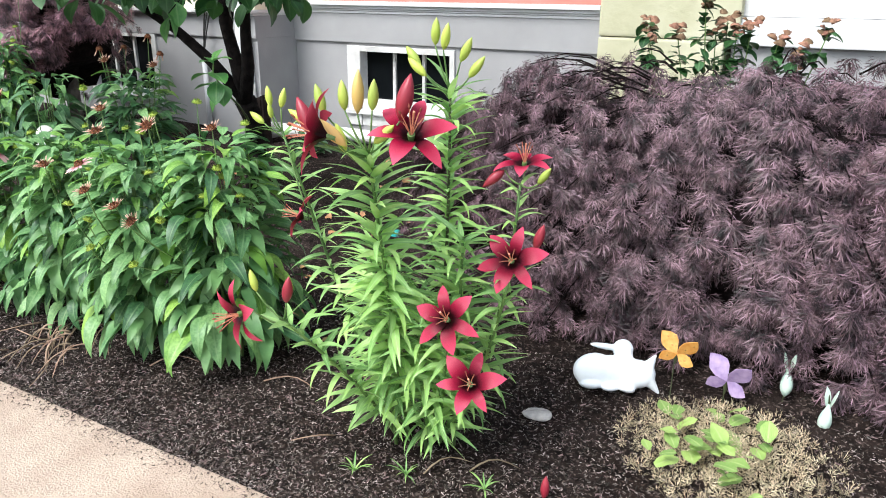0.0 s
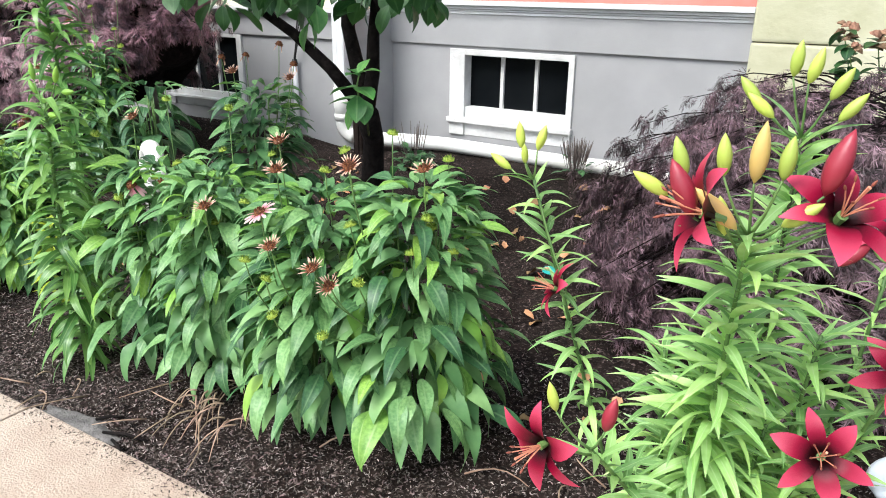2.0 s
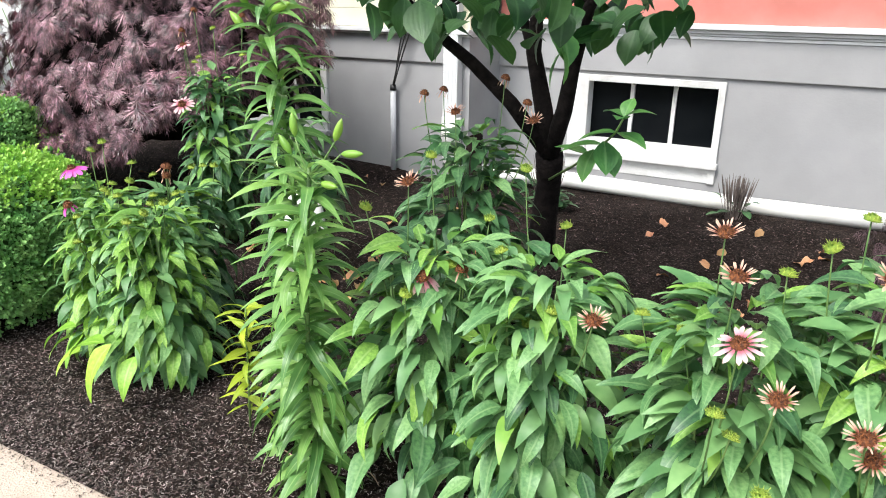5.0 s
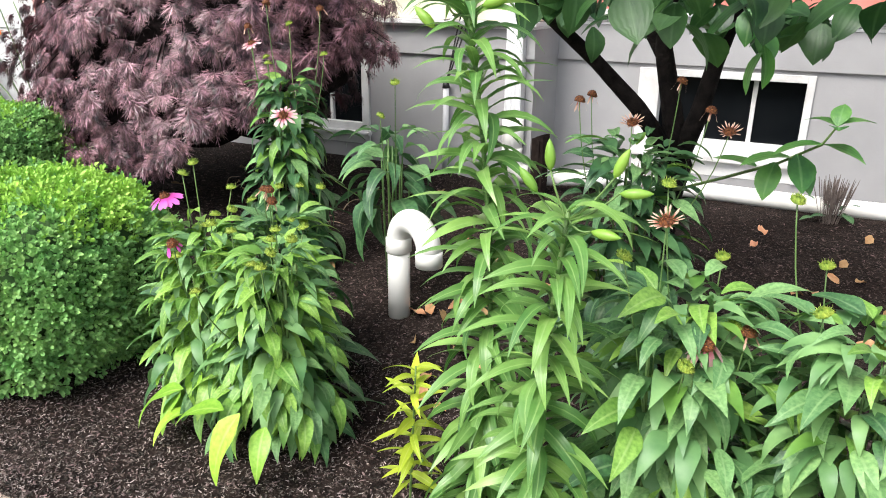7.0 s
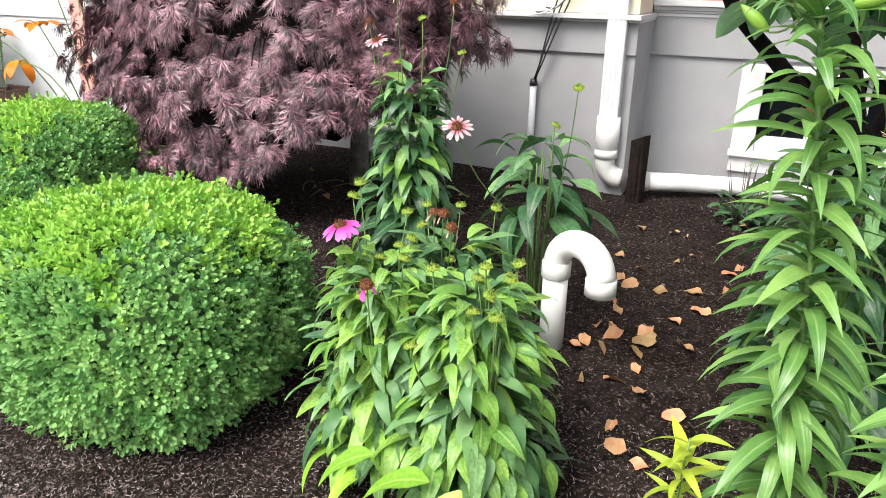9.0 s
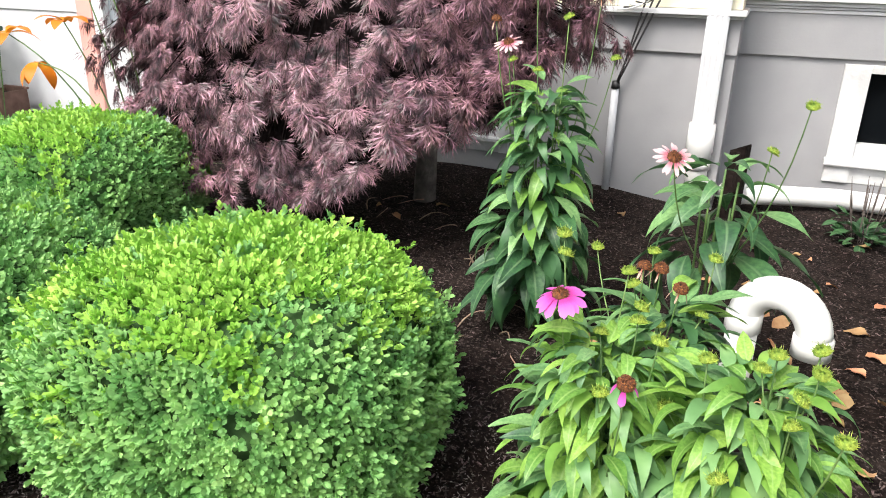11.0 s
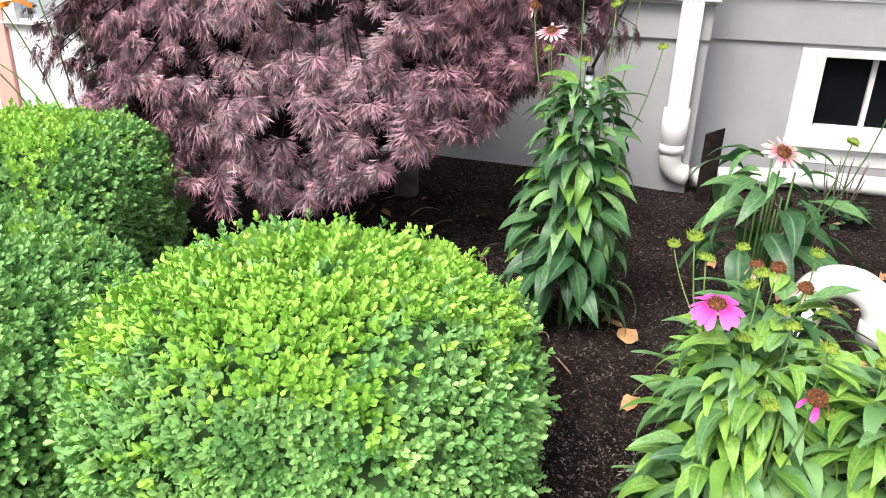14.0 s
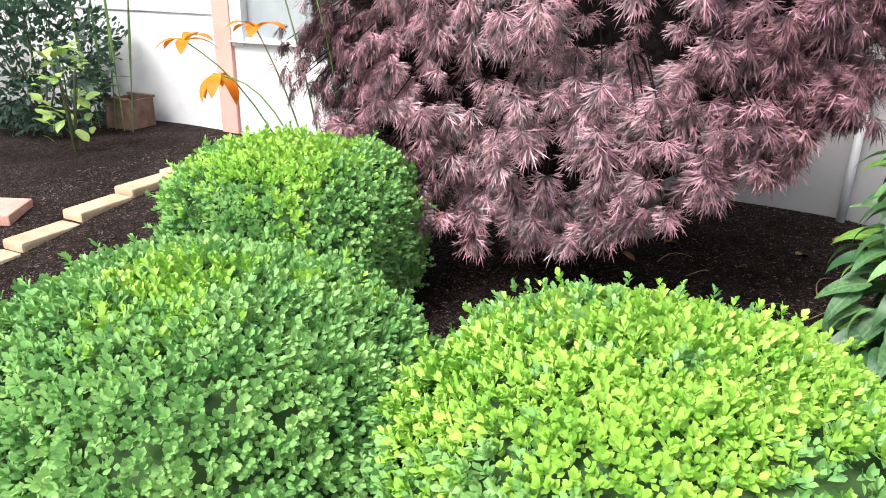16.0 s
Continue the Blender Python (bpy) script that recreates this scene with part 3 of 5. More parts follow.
def dome(r, h, n=10, rings=5, rough=0.0):
    bm = bmesh.new()
    prev = None
    rr = random.Random(3)
    for j in range(rings + 1):
        a = 0.5 * math.pi * j / rings
        ring = [bm.verts.new((r * math.cos(a) * math.cos(2 * math.pi * k / n) * (1 + rr.uniform(-rough, rough)), r * math.cos(a) * math.sin(2 * math.pi * k / n) * (1 + rr.uniform(-rough, rough)), h * math.sin(a) * (1 + rr.uniform(-rough, rough)))) for k in range(n)]
        if prev:
            for k in range(n):
                bm.faces.new((prev[k], prev[(k + 1) % n], ring[(k + 1) % n], ring[k]))
        prev = ring
    bmesh.ops.remove_doubles(bm, verts=bm.verts, dist=0.0003)
    return bm


def to_me(name, bm, material, smooth_=True):
    me = bpy.data.meshes.new(name)
    bm.to_mesh(me)
    bm.free()
    me.polygons.foreach_set("use_smooth", [smooth_] * len(me.polygons))
    me.materials.append(material)
    return me


def spiny(r, h, material, spikes, length):
    """A cone head set with small spines."""
    bm = dome(r, h, 14, 5)
    rr = random.Random(5)
    for i in range(spikes):
        a, e = rr.uniform(0, 6.283), rr.uniform(0.05, 1.4)
        d = Vector((math.cos(a) * math.cos(e), math.sin(a) * math.cos(e), math.sin(e)))
        p = Vector((d.x * r, d.y * r, d.z * h)) * 0.95
        s = d.orthogonal().normalized() * r * 0.11
        t = d.cross(s)
        v = [bm.verts.new(p + s), bm.verts.new(p - s * 0.5 + t * 0.87), bm.verts.new(p - s * 0.5 - t * 0.87), bm.verts.new(p + d * length)]
        for f in ((0, 1, 3), (1, 2, 3), (2, 0, 3)):
            bm.faces.new([v[k] for k in f])
    return to_me("cone", bm, material, False)


HEAD = {"ripe": spiny(0.0165, 0.014, CONE, 90, 0.005), "dead": spiny(0.017, 0.019, CONE, 130, 0.004), "green": spiny(0.016, 0.012, CONEGREEN, 70, 0.006)}


def flower_stem(plant, name, a, b, bend, r, material, n=6):
    return part(name, tube(curve_pts(a, b, bend, n), [r * (1 - 0.35 * i / n) for i in range(n + 1)], 6), material, plant, smooth=True)


def cone_flower(plant, p, kind, tilt_to, tilt, seed):
    """A flower head on plant at p: its cone and its petals or bracts."""
    rr = random.Random(seed)
    m = Matrix.Translation(p) @ Matrix.Rotation(radians(tilt), 4, Vector((-math.sin(radians(tilt_to)), math.cos(radians(tilt_to)), 0)))
    head = link_mesh("flower_head", HEAD["dead" if kind in ("dead", "fading", "droop") else "green" if kind == "green" else "ripe"], None, plant, m=m)
    if kind == "green":
        n, key, pitch, sc = 14, "spike", (25, 65), (0.3, 0.44)
    elif kind == "dead":
        n, key, pitch, sc = 4, "pale", (-75, -50), (0.6, 0.9)
    elif kind == "fading":
        n, key, pitch, sc = 4, "pink", (-60, -40), (0.6, 0.9)
    elif kind == "pink":
        n, key, pitch, sc = 14, "pink", (-25, -8), (1.0, 1.15)
    elif kind == "blush":
        n, key, pitch, sc = 16, "blush", (-14, 10), (0.8, 0.95)
    elif kind == "droop":
        n, key, pitch, sc = 9, "blush", (-80, -50), (1.1, 1.35)
    else:
        n, key, pitch, sc = 20, "pale", (15, 45), (0.5, 0.7)
    for i in range(n):
        az = 360 * i / n + rr.uniform(-8, 8)
        r = 0.013 if key != "spike" else 0.01
        link_mesh("bract" if key == "spike" else "petal", PET[key], None, head, m=aim((r * math.cos(radians(az)), r * math.sin(radians(az)), 0.002), az, rr.uniform(*pitch), rr.uniform(*sc), rr.uniform(-15, 15)))


def coneflower(name_label, x, y, R, H, n, heads, seed, dark=0.25, stretch=1.0, length=(0.23, 0.12), extra=0, low=0.12, lime=0, bright=0.15):
    """A leafy clump: n leaves from long drooping ones below to short ones above, and flower heads at their places."""
    rr = random.Random(seed)
    z0 = gz(x, y)
    plant = thing("coneflower", x, y, z0, name_label, "flower plant", "coneflower clumps in the bed")
    stems = []
    for i in range(9):
        a, q = rr.uniform(0, 6.283), R * 0.6 * math.sqrt(rr.random())
        t = (q * math.cos(a) * stretch, q * math.sin(a), H * rr.uniform(0.7, 0.95))
        s = (t[0] * 0.35, t[1] * 0.35, -0.02)
        stems.append((s, t))
        flower_stem(plant, "stem", s, t, (t[0] * 0.1, t[1] * 0.1, 0), 0.005, STEM)
    for i in range(n):
        h = (i + rr.random()) / n
        az = i * 137.5 + rr.uniform(-25, 25)
        rad = R * math.sqrt(1 - (0.82 * h) ** 2) * rr.uniform(0.2, 0.95)
        p = Vector((rad * math.cos(radians(az)) * stretch, rad * math.sin(radians(az)), H * (low + (1 - low) * h) + rr.uniform(-0.02, 0.02)))
        L = (length[0] + (length[1] - length[0]) * h) * rr.uniform(0.75, 1.2)
        pitch = -24 + 52 * h + rr.uniform(-20, 16)
        # darker leaves are likelier low down, brighter ones likelier near the top
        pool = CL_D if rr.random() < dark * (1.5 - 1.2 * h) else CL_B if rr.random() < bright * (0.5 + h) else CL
        if lime and h < 0.35 and rr.random() < lime:
            pool = CL_L
        if p.z - L * 0.75 < 0.0:
            pitch = max(pitch, 12)
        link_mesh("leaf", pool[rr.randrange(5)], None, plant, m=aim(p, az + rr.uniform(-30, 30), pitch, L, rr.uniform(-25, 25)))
    # leaves inside the clump, too many to pick apart
    for pool, share in ((CL, 0.75 if n > 100 else 0), (CL_B, 0.5 * bright if n > 100 else 0)):
        ms = []
        for i in range(int(n * share)):
            h = rr.random() ** 0.8
            az = rr.uniform(0, 360)
            rad = R * math.sqrt(1 - (0.82 * h) ** 2) * rr.uniform(0.25, 0.85)
            L = (length[0] + (length[1] - length[0]) * h) * rr.uniform(0.7, 1.1)
            p = Vector((rad * math.cos(radians(az)) * stretch, rad * math.sin(radians(az)), max(H * (low + (1 - low) * h) - 0.02, L * 0.75)))
            ms.append([list(row) for row in aim(p, az + rr.uniform(-35, 35), -24 + 52 * h + rr.uniform(-20, 16), L, rr.uniform(-25, 25))])
        if ms:
            blade = pool[rr.randrange(5)]
            me = scatter_mesh("inner_leaves", [v.co[:] for v in blade.vertices], [q.vertices[:] for q in blade.polygons], ms)
            me.polygons.foreach_set("use_smooth", [True] * len(me.polygons))
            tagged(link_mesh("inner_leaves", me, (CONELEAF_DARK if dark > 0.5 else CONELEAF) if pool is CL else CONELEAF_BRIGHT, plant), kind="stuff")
    for i, (hx, hy, hz, kind) in enumerate(heads):
        e = Vector((hx - x, hy - y, hz - z0))
        s, t = min(stems, key=lambda st: (Vector(st[1]) - e).length)
        b = Vector(s).lerp(Vector(t), 0.55)
        flower_stem(plant, "flower_stem", b, e, ((e.x - b.x) * 0.2, (e.y - b.y) * 0.2, 0.02), 0.0025, STEM, 7)
        cone_flower(plant, e, kind, rr.uniform(0, 360) if kind in ("green", "dead") else rr.uniform(-125, -55), rr.uniform(5, 30) if kind in ("green", "dead", "pink") else rr.uniform(18, 42), seed * 31 + i)
    for i in range(extra):
        s, t = stems[rr.randrange(len(stems))]
        e = Vector(t) + Vector((rr.uniform(-0.12, 0.12) * stretch, rr.uniform(-0.1, 0.1), rr.uniform(0.06, 0.2)))
        flower_stem(plant, "flower_stem", Vector(s).lerp(Vector(t), 0.6), e, (0, 0, 0.02), 0.0023, STEM, 5)
        cone_flower(plant, e, "green", rr.uniform(0, 360), rr.uniform(0, 35), seed * 57 + i)
    return plant

# clumps of the bed, along the walk
coneflower("broad green coneflower with fading pale blooms", -2.2, 1.71, 0.25, 0.79, 300, [
    (-2.19, 1.46, 0.783, "blush"), (-2.11, 1.41, 0.716, "pale"), (-2.26, 1.62, 0.94, "pale"), (-2.22, 1.56, 0.875, "pale"), (-2.21, 1.41, 0.656, "green"),
    (-2.18, 1.45, 0.594, "green"), (-2.11, 1.4, 0.524, "green"), (-2.14, 1.67, 0.86, "green"), (-2.4, 1.6, 0.74, "green")], 11, extra=2, length=(0.16, 0.115), low=0.2)
coneflower("green coneflower with pale spiky blooms and buds", -1.9, 1.8, 0.25, 0.83, 300, [
    (-1.83, 1.71, 0.9, "pale"), (-1.97, 1.57, 0.917, "pale"), (-1.97, 1.41, 0.685, "pale"), (-1.95, 1.45, 0.628, "pale"),
    (-2.01, 1.82, 0.957, "green"), (-2.07, 1.68, 0.925, "green"), (-1.94, 1.53, 0.77, "green"), (-1.82, 1.73, 0.735, "green"), (-1.83, 1.645, 0.68, "green"),
    (-1.75, 1.73, 0.672, "green"), (-1.93, 1.54, 0.61, "green"), (-2.0, 1.47, 0.462, "green")], 17, extra=2, length=(0.16, 0.115), low=0.2)
coneflower("dense green coneflower with spent flower heads", -2.66, 1.73, 0.23, 0.77, 290, [
    (-2.48, 1.52, 0.737, "pale"), (-2.72, 1.76, 0.58, "green"), (-2.74, 2.07, 0.758, "green"), (-2.83, 1.96, 0.936, "green"), (-2.6, 1.6, 0.7, "green")], 12, extra=2, length=(0.16, 0.115), low=0.18)
coneflower("dense green coneflower with one drooping flower", -3.0, 1.77, 0.26, 0.76, 290, [
    (-2.95, 1.615, 0.708, "droop"), (-2.88, 1.69, 0.716, "dead"), (-3.1, 1.91, 0.95, "green"), (-3.07, 1.74, 0.912, "ripe"), (-2.97, 2.04, 0.752, "green"), (-2.98, 1.58, 0.67, "green")], 18, extra=2, length=(0.16, 0.115), low=0.18)
bright_clump = coneflower("bright green coneflower with one pink bloom and many green buds", -4.48, 1.84, 0.19, 0.66, 290, [
    (-4.58, 1.8, 0.752, "pink"), (-4.417, 1.66, 0.665, "fading"), (-4.53, 1.755, 0.563, "green"), (-4.6, 1.9, 0.8, "green"), (-4.62, 1.97, 0.82, "green"), (-4.47, 1.72, 0.6, "green"),
    (-4.43, 1.85, 0.7, "green"), (-4.38, 1.78, 0.7, "green")], 13, dark=0.05, stretch=1.1, extra=4, lime=0.08, length=(0.15, 0.1), bright=0.6)
coneflower("bright green coneflower crowded with green buds", -4.2, 1.83, 0.2, 0.64, 290, [
    (-4.29, 1.764, 0.693, "green"), (-4.172, 1.82, 0.7, "green"), (-4.145, 1.675, 0.643, "green"), (-4.07, 1.625, 0.667, "green"), (-4.245, 1.56, 0.586, "green"), (-4.1, 1.8, 0.69, "green")], 20, dark=0.1, length=(0.15, 0.1), extra=4, bright=0.55)
for p, az, pt, size in (((0.38, -0.31, 0.26), 250, -38, 0.22), ((0.28, -0.27, 0.22), 190, 0, 0.2), ((0.12, -0.26, 0.24), 200, -10, 0.19), ((0.42, -0.26, 0.2), 290, -25, 0.16)):
    link_mesh("leaf", CL_L[2], None, bright_clump, m=aim(p, az, pt, size))
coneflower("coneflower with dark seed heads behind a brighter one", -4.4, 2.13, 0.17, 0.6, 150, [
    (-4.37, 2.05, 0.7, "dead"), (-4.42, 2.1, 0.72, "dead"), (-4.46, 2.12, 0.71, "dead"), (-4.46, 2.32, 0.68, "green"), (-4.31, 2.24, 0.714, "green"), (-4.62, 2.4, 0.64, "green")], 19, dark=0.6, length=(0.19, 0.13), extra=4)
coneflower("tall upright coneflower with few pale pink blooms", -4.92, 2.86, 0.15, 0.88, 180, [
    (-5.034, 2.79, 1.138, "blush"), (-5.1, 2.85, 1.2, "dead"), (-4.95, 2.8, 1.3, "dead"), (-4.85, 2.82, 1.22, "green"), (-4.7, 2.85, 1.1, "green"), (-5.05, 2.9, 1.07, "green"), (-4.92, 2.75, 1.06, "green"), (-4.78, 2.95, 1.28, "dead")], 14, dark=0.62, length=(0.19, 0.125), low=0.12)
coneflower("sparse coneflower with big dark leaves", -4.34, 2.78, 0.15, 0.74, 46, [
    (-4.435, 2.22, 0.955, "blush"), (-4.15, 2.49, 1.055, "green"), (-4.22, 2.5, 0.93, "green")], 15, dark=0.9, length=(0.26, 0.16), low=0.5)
# this clump's shade is put into its dark leaf colours
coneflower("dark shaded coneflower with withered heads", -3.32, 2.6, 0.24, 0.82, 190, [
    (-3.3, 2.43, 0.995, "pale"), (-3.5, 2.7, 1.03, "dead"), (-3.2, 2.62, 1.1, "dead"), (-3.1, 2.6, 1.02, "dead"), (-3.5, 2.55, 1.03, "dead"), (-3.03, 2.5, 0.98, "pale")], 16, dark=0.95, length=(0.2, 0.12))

# ---- lilies ----
def lily_blades(length, width, material, hang=0):
    return [with_mat(blade_mesh("lily_blade", length, width, d + hang, 0.3, 0.3, 7, 1.0, 0.35, 0, tw), material) for d, tw in ((35, 0.3), (60, -0.4), (85, 0.2), (15, 0.5))]


NARROW = lily_blades(0.14, 0.0205, LILYLEAF)
BROAD = lily_blades(0.2, 0.034, LILYLEAF_DEEP, 42)
GOLD = lily_blades(0.11, 0.024, GOLDLEAF)
TEPAL = [with_mat(blade_mesh("tepal", 0.098, w, d, 0.22, 0.5, 8, 1.3, 0.3), LILYPETAL) for w, d in ((0.043, 80), (0.031, 95))]
ORTEPAL = [with_mat(blade_mesh("daylily_tepal", 0.09, 0.036, 80, 0.2, 0.5, 7, 1.3, 0.3), ORANGEPETAL)]


def ellipsoid(r, length, n=8, rings=8, belly=0.45):
    bm = bmesh.new()
    prev = None
    for j in range(rings + 1):
        t = j / rings
        w = max(0.04, math.sin(math.pi * t ** (math.log(0.5) / math.log(belly))) ** 0.75) * r
        ring = [bm.verts.new((w * math.cos(2 * math.pi * k / n) * (1 + 0.08 * math.cos(3 * 2 * math.pi * k / n)), length * t, w * math.sin(2 * math.pi * k / n))) for k in range(n)]
        if prev:
            for k in range(n):
                bm.faces.new((prev[k], prev[(k + 1) % n], ring[(k + 1) % n], ring[k]))
        else:
            bm.faces.new(ring[::-1])
        prev = ring
    bm.faces.new(prev)
    return bm


BUDS = {"green": to_me("bud_body", ellipsoid(0.0125, 0.072, 9), BUD), "young": to_me("bud_body", ellipsoid(0.011, 0.065, 9), BUDGREEN), "ripe": to_me("bud_body", ellipsoid(0.0145, 0.1, 9), BUDORANGE), "red": to_me("bud_body", ellipsoid(0.016, 0.09, 9), BUDRED)}
ANTHERS = to_me("anther", ellipsoid(0.0022, 0.012, 6, 4), ANTHER)


def lily_bloom(plant, p, axis, seed, size=1.0):
    """An open six-petalled lily that faces along axis."""
    rr = random.Random(seed)
    q = Vector(axis).to_track_quat("Z", "Y").to_matrix().to_4x4()
    m = Matrix.Translation(p) @ q @ Matrix.Rotation(rr.uniform(0, 1), 4, "Z") @ Matrix.Scale(size, 4)
    throat = part("bloom", tube([(0, 0, -0.035), (0, 0, -0.02), (0, 0, 0.0)], [0.004, 0.006, 0.008], 8), STEM, plant, m=m)
    for i in range(6):
        az = 60 * i + rr.uniform(-6, 6)
        link_mesh("petal", TEPAL[i % 2], None, throat, m=aim((0.004 * math.cos(radians(az)), 0.004 * math.sin(radians(az)), -0.02 + 0.002 * (i % 2)), az, rr.uniform(38, 56), rr.uniform(0.92, 1.08), rr.uniform(-8, 8)))
    for i in range(6):
        az = radians(60 * i + 30)
        e = Vector((0.02 * math.cos(az), 0.02 * math.sin(az), 0.048))
        part("stamen", tube(curve_pts((0, 0, -0.01), e, (0, 0, 0.005), 3), 0.0011, 5), FILAMENT, throat)
        link_mesh("anther", ANTHERS, None, throat, m=aim(e, math.degrees(az), 60))
    part("pistil", tube([(0, 0, -0.01), (0.003, 0.002, 0.03), (0.006, 0.003, 0.06)], [0.0018, 0.0016, 0.0028], 5), FILAMENT, throat)


def lily_bud(plant, stem_top, p, d, kind="green", size=1.0):
    flower_stem(plant, "bud_stalk", stem_top, p, (0, 0, -0.01), 0.003, STEM, 4)
    d = Vector(d).normalized()
    az, pitch = math.degrees(math.atan2(d.y, d.x)), math.degrees(math.asin(d.z))
    link_mesh("bud", BUDS[kind], None, plant, m=aim(p, az, pitch, size))


def leafy_stem(plant, a, b, n, pool, seed, bend=(0, 0, 0), r=0.006, material=STEM, start=0.08, size=(1.0, 0.75), pitch=(-35, 25), foot=1.0):
    """A stem with n leaves in a spiral; foot: size of its lowest leaves."""
    rr = random.Random(seed)
    flower_stem(plant, "stem", a, b, bend, r, material, 8)
    a, b, bend = Vector(a), Vector(b), Vector(bend)
    for i in range(n):
        f = start + (1 - start) * (i + 0.5) / n
        p = a.lerp(b, f) + bend * math.sin(math.pi * f)
        az = i * 137.5 + rr.uniform(-20, 20)
        link_mesh("leaf", pool[rr.randrange(4)], None, plant, m=aim(p, az, pitch[0] + (pitch[1] - pitch[0]) * f + rr.uniform(-14, 14), (size[0] + (size[1] - size[0]) * f) * min(1.0, foot + 2.0 * f) * rr.uniform(0.85, 1.15), rr.uniform(-30, 30)))


def lily_plant(base, top, n, seed, blooms=(), buds=(), bend=(0, 0, 0), start=0.08, size=(1.1, 0.8), material=STEM, pool=NARROW, label="red lily in bloom with narrow bright green leaves"):
    """One lily stem with its leaves, blooms (place, facing, size) and buds (place, direction, kind, size)."""
    x, y = base[0], base[1] + 0.06
    z = gz(x, y)
    ob = thing("lily", x, y, z, label, "flower plant", "lilies in the bed")
    o = Vector((x, y, z))
    t = Vector(top) - o
    leafy_stem(ob, (0, 0, -0.01), t, n, pool, seed, bend, 0.006, material, start + 0.12, size, (-12, 38), 0.3)
    for i, (p, d, s) in enumerate(blooms):
        q = Vector(p) - o
        back = q - Vector(d).normalized() * 0.035
        flower_stem(ob, "flower_stalk", t * 0.96, back, (0, 0, -0.01), 0.003, STEM, 4)
        lily_bloom(ob, q, d, seed * 10 + i, s)
    for p, d, k, s in buds:
        lily_bud(ob, t, Vector(p) - o, d, k, s)
    return ob


G, RP, RD = "green", "ripe", "red"
lily_plant((-1.0, 1.66), (-0.95, 1.74, 1.08), 180, 1, (), [((-0.98, 1.71, 1.2), (0.1, -0.1, 1), G, 1), ((-0.95, 1.7, 1.19), (0.25, -0.1, 1), G, 1), ((-0.91, 1.72, 1.16), (0.45, 0, 0.9), G, 1), ((-0.89, 1.73, 1.12), (0.6, 0.1, 0.8), G, 1), ((-1.0, 1.7, 1.12), (-0.7, -0.1, 0.6), G, 1), ((-1.03, 1.72, 1.14), (-0.6, 0, 0.7), G, 1)], (0.02, 0, 0), 0.1, (1.15, 0.95), DARKSTEM)
lily_plant((-1.04, 1.6), (-0.97, 1.38, 0.97), 170, 2, [((-1.03, 1.27, 1.03), (-0.75, -0.35, 0.2), 1.15), ((-0.84, 1.36, 1.035), (0.25, -0.4, 0.55), 1.15)],
           [((-1.08, 1.36, 1.06), (-0.35, 0, 1), G, 1), ((-1.1, 1.34, 1.03), (-0.8, -0.2, 0.5), G, 1), ((-1.02, 1.36, 1.07), (-0.1, 0, 1), G, 1), ((-0.97, 1.34, 1.07), (0.05, 0, 1), RP, 1), ((-0.93, 1.34, 1.08), (0.1, 0, 1), G, 1),
            ((-0.92, 1.33, 1.01), (0.7, 0, 0.6), G, 1), ((-1.0, 1.33, 0.98), (-0.2, -0.2, 1), G, 1), ((-0.87, 1.36, 1.06), (0.2, 0.1, 0.9), RD, 1.2), ((-1.04, 1.27, 1.02), (-0.4, 0, 0.8), RD, 1.1), ((-0.98, 1.31, 1.0), (-0.6, -0.3, 0.6), RP, 1)], (0, 0, 0), 0.05, (1.3, 0.95))
lily_plant((-1.08, 1.6), (-1.17, 1.27, 0.54), 46, 3, [((-1.235, 1.18, 0.575), (-0.35, -0.75, -0.1), 1.0)], [((-1.235, 1.25, 0.61), (-0.3, 0, 1), G, 0.85), ((-1.14, 1.25, 0.6), (0.2, 0, 1), RD, 0.85)], (0.05, 0, 0), 0.15)
lily_plant((-1.25, 1.75), (-1.5, 1.68, 0.93), 76, 4, [((-1.41, 1.63, 0.685), (-0.6, -0.3, 0.25), 0.85)], [((-1.53, 1.67, 1.0), (-0.15, 0, 1), G, 0.9), ((-1.49, 1.67, 1.0), (0.3, 0, 1), G, 0.9), ((-1.55, 1.66, 0.95), (-0.9, 0, 0.5), G, 0.9), ((-1.51, 1.65, 0.97), (0, -0.2, 1), G, 0.7)], (0, 0, 0), 0.12, (1.05, 0.7))
lily_plant((-0.95, 1.68), (-0.75, 1.78, 0.84), 46, 5, [((-0.745, 1.79, 0.9), (0.05, -0.25, 0.9), 0.9)], [((-0.68, 1.73, 0.86), (0.6, -0.1, 0.8), G, 0.85), ((-0.79, 1.76, 0.88), (-0.4, -0.3, -0.4), RD, 0.85)], (0.05, 0, 0), 0.2, (1.0, 0.65))
lily_plant((-0.95, 1.63), (-0.71, 1.64, 0.62), 46, 6, [((-0.69, 1.6, 0.687), (0.15, -0.8, 0.5), 1.0)], [((-0.655, 1.67, 0.7), (0.3, 0, 1), RD, 0.85)], (0.03, 0, 0), 0.12, (1.15, 0.8))
lily_plant((-1.0, 1.59), (-0.82, 1.5, 0.5), 42, 7, [((-0.797, 1.455, 0.555), (0.1, -0.8, 0.55), 1.0)], (), (0.03, 0, 0), 0.1)
lily_plant((-0.98, 1.6), (-0.78, 1.53, 0.33), 30, 8, [((-0.734, 1.47, 0.38), (0.2, -0.75, 0.6), 1.0)], (), (0.03, 0, 0), 0.1)
lily_plant((-1.06, 1.56), (-1.03, 1.5, 0.68), 110, 9, (), (), (0, 0, 0), 0.05, (1.25, 0.9), STEM, NARROW, "leafy lily stem without flowers among blooming ones")
